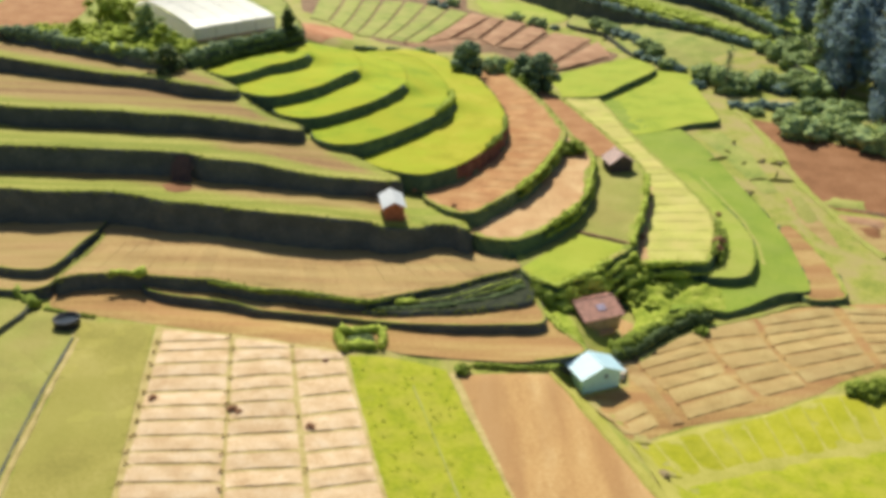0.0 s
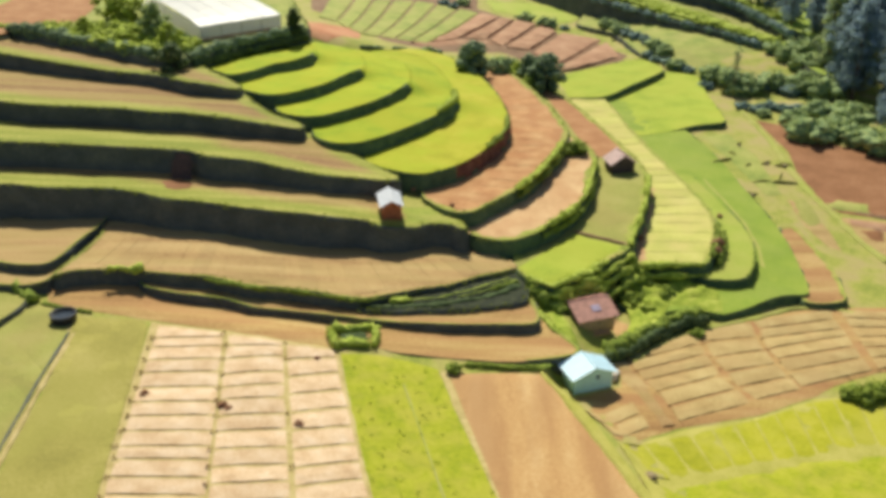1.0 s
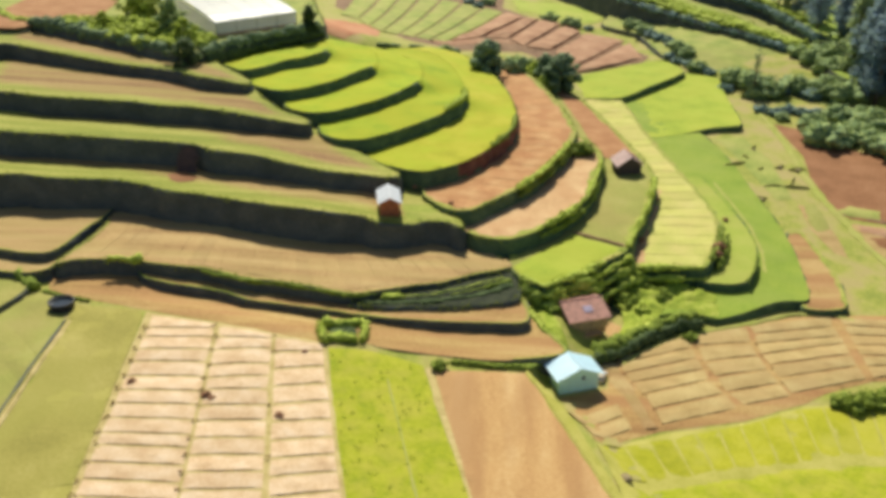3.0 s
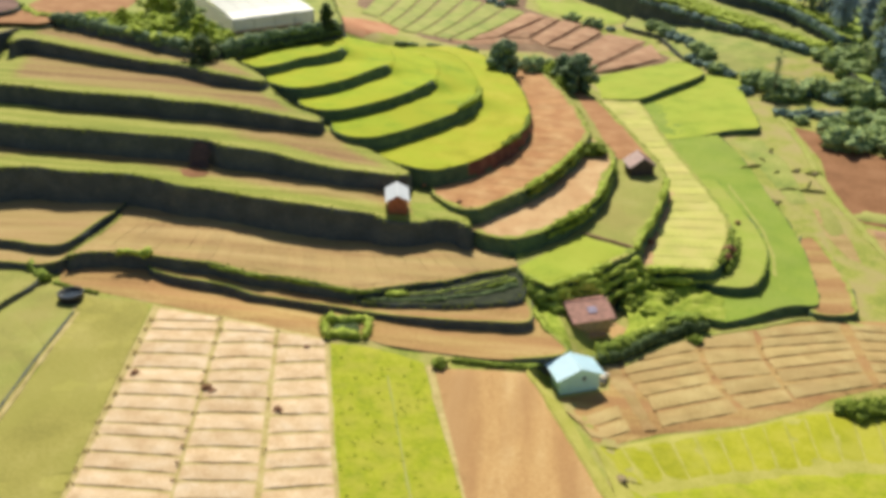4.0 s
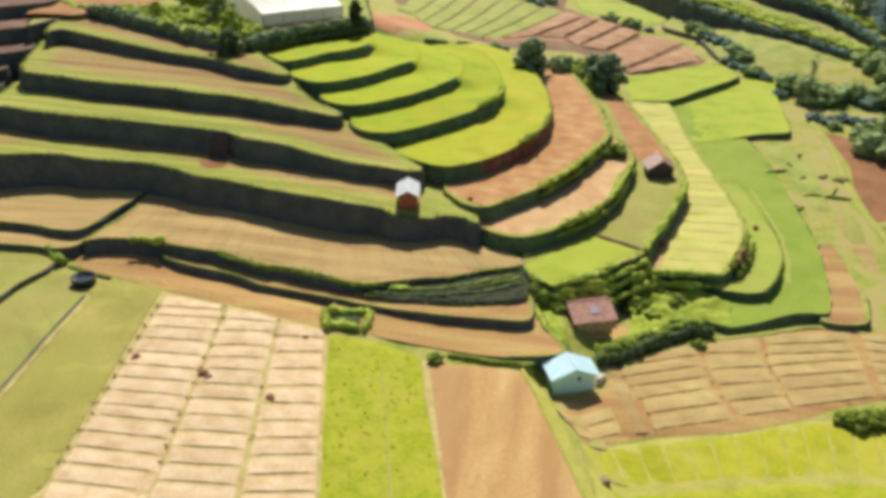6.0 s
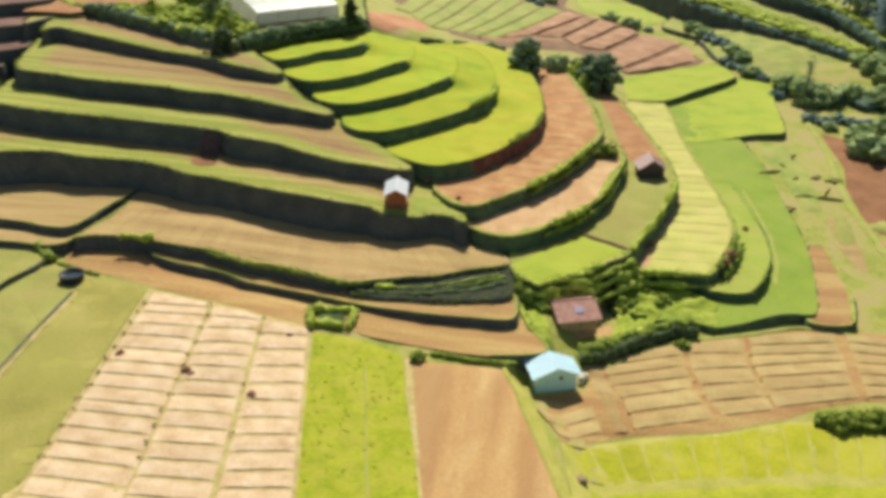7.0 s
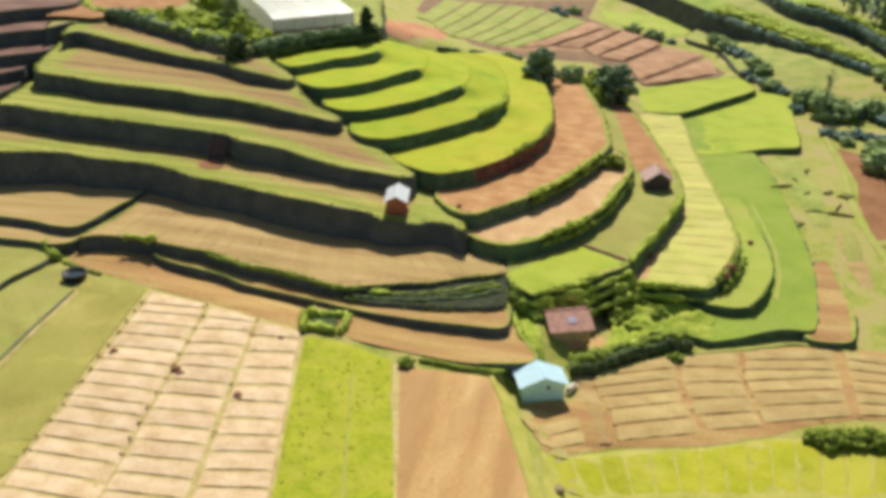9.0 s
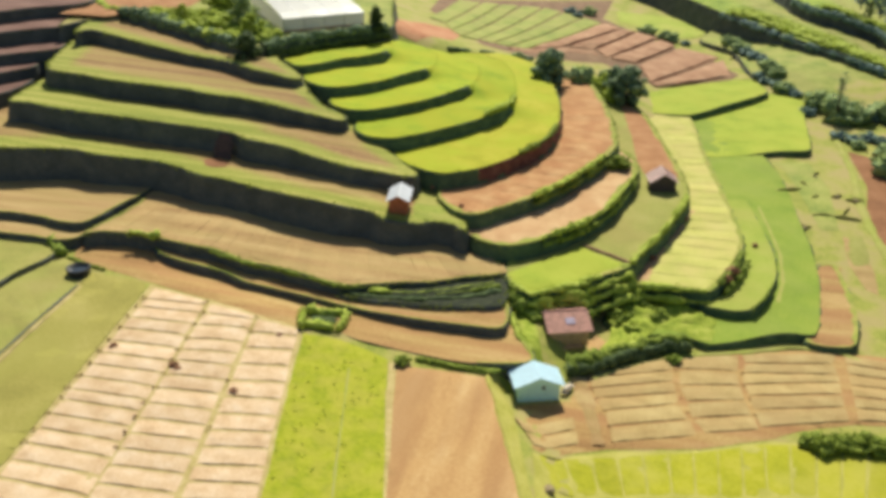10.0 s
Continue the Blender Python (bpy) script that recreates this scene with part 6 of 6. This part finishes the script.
def hut(name, label, wide, deep, eave, top, over, wall_mat, roof_mat, gable_mat=None, ribs=9, window=None, door=None):
    """A gabled hut on its own origin, gable towards -y: walls, roof panels with ribs, window, door."""
    root = tagged(new(name), label, name.split("_")[-1] if "_" in name else name)
    w, d = wide / 2, deep / 2
    for y0, y1 in ((-d, -d + 0.15), (d - 0.15, d)):
        part("gable_wall", *gable_wall(-w, w, y0, y1, eave, top), gable_mat or wall_mat, root)
    for x0, x1 in ((-w, -w + 0.15), (w - 0.15, w)):
        part("side_wall", *box(x0, x1, -d + 0.15, d - 0.15, 0, eave), wall_mat, root)
    slope = (top - eave) / w
    for s in (-1, 1):
        lo, hi = (s * (w + over), eave - slope * over + 0.08), (0, top + 0.08)
        a, b = (lo[0], -d - over, lo[1]), (hi[0], -d - over, hi[1])
        c, e = (hi[0], d + over, hi[1]), (lo[0], d + over, lo[1])
        panel = part("roof_panel", *(slab(a, b, c, e, 0.06) if s < 0 else slab(b, a, e, c, 0.06)), roof_mat, root)
        for k in range(ribs):
            y = -d - over + (2 * d + 2 * over) * (k + 0.5) / ribs
            p, f = tube([(lo[0], y, lo[1] + 0.02), (0, y, hi[1] + 0.02)], [0.035, 0.035], 5)
            part("rib", p, f, roof_mat, panel)
    p, f = tube([(0, -d - over, top + 0.1), (0, d + over, top + 0.1)], [0.09, 0.09], 6)
    part("ridge_cap", p, f, roof_mat, root)
    if window:
        x, z, a, b = window
        win = part("window", *box(x - a / 2, x + a / 2, -d - 0.03, -d, z - b / 2, z + b / 2), DARK, root, "small dark window")
        part("window_frame", *box(x - a / 2 - 0.06, x + a / 2 + 0.06, -d - 0.05, -d, z - b / 2 - 0.08, z - b / 2), wall_mat, win)
    if door:
        x, a, b = door
        part("door", *box(w, w + 0.04, x - a / 2, x + a / 2, 0.05, b), DARK, root, "dark plank door")
    return root


blue = hut("blue_hut", "small hut with pale blue walls and sky blue sheet roof", 4.9, 2.8, 2.3, 3.3, 0.5, AQUA_WALL, BLUE_ROOF, window=(0.55, 1.75, 0.35, 0.45), door=(0.0, 0.9, 1.9))
blue.matrix_basis = pose(17.7, 89.4, -2.05, 0, 0, 21)
tagged(blue, category="hut")

red = hut("tiled_house", "small house with tan walls and faded red tiled roof", 5.7, 4.9, 2.4, 3.5, 0.45, TAN_WALL, RED_ROOF, ribs=16, window=(0.0, 1.3, 0.6, 0.6))
red.matrix_basis = pose(19.2, 103.0, -1.75, 0, 0, 111)
tagged(red, category="house")
part("patch_sheet", *slab((-2.1, -0.9, 2.84), (-2.1, 0.3, 2.84), (-1.2, 0.3, 3.19), (-1.2, -0.9, 3.19), 0.03), BLUE_PATCH, red, "faded blue patch sheet")
part("porch", *box(-3.7, -2.85, -1.6, 1.4, 0.0, 0.3), TAN_WALL, red, "low earthen porch step")

brick = hut("brick_hut", "small red brick hut with white sheet roof on a terrace edge", 2.7, 4.6, 2.25, 2.95, 0.35, BRICK, WHITE_ROOF)
brick.matrix_basis = pose(*(-7.1, 118.5), 6.55, 0, 0, 10)
tagged(brick, category="hut")

shed = hut("field_shed", "small dark shed with rusty sheet roof beside the crops", 4.0, 3.4, 1.8, 3.1, 0.4, DARK_WALL, RUST_ROOF)
shed.matrix_basis = pose(*(29.7, 146.5), 2.75, 0, 0, 12)
tagged(shed, category="shed")

# greenhouse on the plateau: long film-covered house, ridge along its front
gh = tagged(new("greenhouse"), "large white film-covered greenhouse on the hilltop", "greenhouse")
L, Dp, EV, TP = 17.0, 27.0, 2.9, 5.0
gh_turn = 40
# the vault's section: a long low front slope and a short back one
ARCH = [(0, EV), (3.5, EV + 0.62), (8, EV + 1.2), (14, EV + 1.78), (20, TP), (24, TP - 0.8), (Dp, EV)]
for k in range(5):
    xa, xb = L * k / 5, L * (k + 1) / 5 - 0.05
    top = [(x, y, z + 0.03 * ((k + j) % 2)) for j, (y, z) in enumerate(ARCH) for x in (xa, xb)]
    pts = top + [(x, y, z - 0.05) for x, y, z in top]
    m = len(top)
    fs = [(2 * j, 2 * j + 1, 2 * j + 3, 2 * j + 2) for j in range(len(ARCH) - 1)] + [(m + 2 * j + 2, m + 2 * j + 3, m + 2 * j + 1, m + 2 * j) for j in range(len(ARCH) - 1)]
    part("roof_sheet", pts, fs, FILM, gh, "white plastic film roof")
    p, f = tube([(xb + 0.02, y, z + 0.03) for y, z in ARCH], [0.05] * len(ARCH), 5)
    part("hoop", p, f, GREY_METAL, gh)
for k in range(4):
    part("front_wall", *box(L * k / 4, L * (k + 1) / 4 - 0.06, 0, 0.08, 0.6, EV - 0.05), FILM_GREY, gh, "grey translucent film wall")
part("front_sill", *box(0, L, 0.0, 0.14, 0, 0.6), TAN_WALL, gh, "low earthen sill wall")
for x0 in (0.0, L - 0.08):
    s5 = [(0.1, 0), (Dp, 0), (Dp, EV - 0.06), (20, TP - 0.08), (0.1, EV - 0.06)]
    v = [(x0, y, z) for y, z in s5] + [(x0 + 0.08, y, z) for y, z in s5]
    part("end_wall", v, [(4, 3, 2, 1, 0), (5, 6, 7, 8, 9)] + [(i, (i + 1) % 5, (i + 1) % 5 + 5, i + 5) for i in range(5)], END_FILM, gh)
for k in range(5):
    p, f = tube([(L * k / 4 - (0.03 if k else -0.03), -0.05, 0), (L * k / 4, -0.05, EV)], [0.06, 0.05], 6)
    part("post", p, f, GREY_METAL, gh)
gh.matrix_basis = pose(*(-45.8, 169.9), 18.5, 0, 0, gh_turn)

# ---- small things ----
def sack(seed):
    """A filled sack lying on its side."""
    bm = bmesh.new()
    bmesh.ops.create_icosphere(bm, subdivisions=3, radius=1.0)
    for v in bm.verts:
        pinch = 1 - 0.45 * abs(v.co.x) ** 3
        v.co = Vector((v.co.x * 0.5, v.co.y * 0.3 * pinch, v.co.z * 0.2 * pinch + 0.2)) * (1 + 0.12 * noise.noise(v.co * 2 + Vector((seed, 0, 0))))
    me = bpy.data.meshes.new("sack")
    bm.to_mesh(me)
    bm.free()
    me.materials.append(CREAM)
    me.shade_smooth()
    return tagged(new("sack", me), "filled cream sack lying beside the blue hut", "sack", "sacks beside the blue hut")


for i, (x, y, z) in enumerate([(20.9, 90.2, 0.0), (21.2, 90.9, 0.0), (21.5, 91.6, 0.0), (21.0, 90.5, 0.33), (21.3, 91.2, 0.33)]):
    sack(i * 2.7).matrix_basis = pose(x, y, float(ground_z(x, y)) + 0.12 + z, 0, 0, 12 * i)

tank = tagged(new("water_tank"), "round black open water tank on the olive plot", "tank")
ring, fs = [], []
for r, z in ((1.5, 0.0), (1.55, 0.9), (1.6, 1.0), (1.45, 1.02), (1.4, 0.35)):
    ring += [(r * math.cos(2 * math.pi * k / 28), r * math.sin(2 * math.pi * k / 28), z) for k in range(28)]
fs = [(j * 28 + k, j * 28 + (k + 1) % 28, (j + 1) * 28 + (k + 1) % 28, (j + 1) * 28 + k) for j in range(4) for k in range(28)] + [tuple(range(4 * 28, 5 * 28))]
part("tank_wall", ring, fs, BLACK, tank, smooth=True)
part("water", [(1.4 * math.cos(2 * math.pi * k / 28), 1.4 * math.sin(2 * math.pi * k / 28), 0.62) for k in range(28)], [tuple(range(28))], WATER, tank)
tank.matrix_basis = pose(*(-45.2, 95.4), 2.3)


def stone(size, seed):
    """A weathered boulder."""
    bm = bmesh.new()
    bmesh.ops.create_icosphere(bm, subdivisions=2, radius=size)
    for v in bm.verts:
        v.co *= 0.8 + 0.45 * noise.noise(v.co * 1.2 / size + Vector((seed, 0, 0)))
        v.co.z = v.co.z * 0.6 + 0.25 * size
    me = bpy.data.meshes.new("boulder")
    bm.to_mesh(me)
    bm.free()
    me.materials.append(STONE)
    return tagged(new("boulder", me), "weathered grey brown boulder in rough grass", "boulder", "boulders on the meadow")


for i, ((x, y), s) in enumerate(zip([(57.4, 171.5), (60.0, 162.5), (62.9, 161.1), (53.2, 147.7)], (0.5, 0.6, 0.7, 0.6))):
    b = stone(s, i * 3.1)
    b.matrix_basis = pose(x, y, float(ground_z(x, y)), 0, 0, 50 * i)
b = stone(0.9, 41)
x, y = (21.7, 71.2)
b.matrix_basis = pose(x, y, float(ground_z(x, y)))
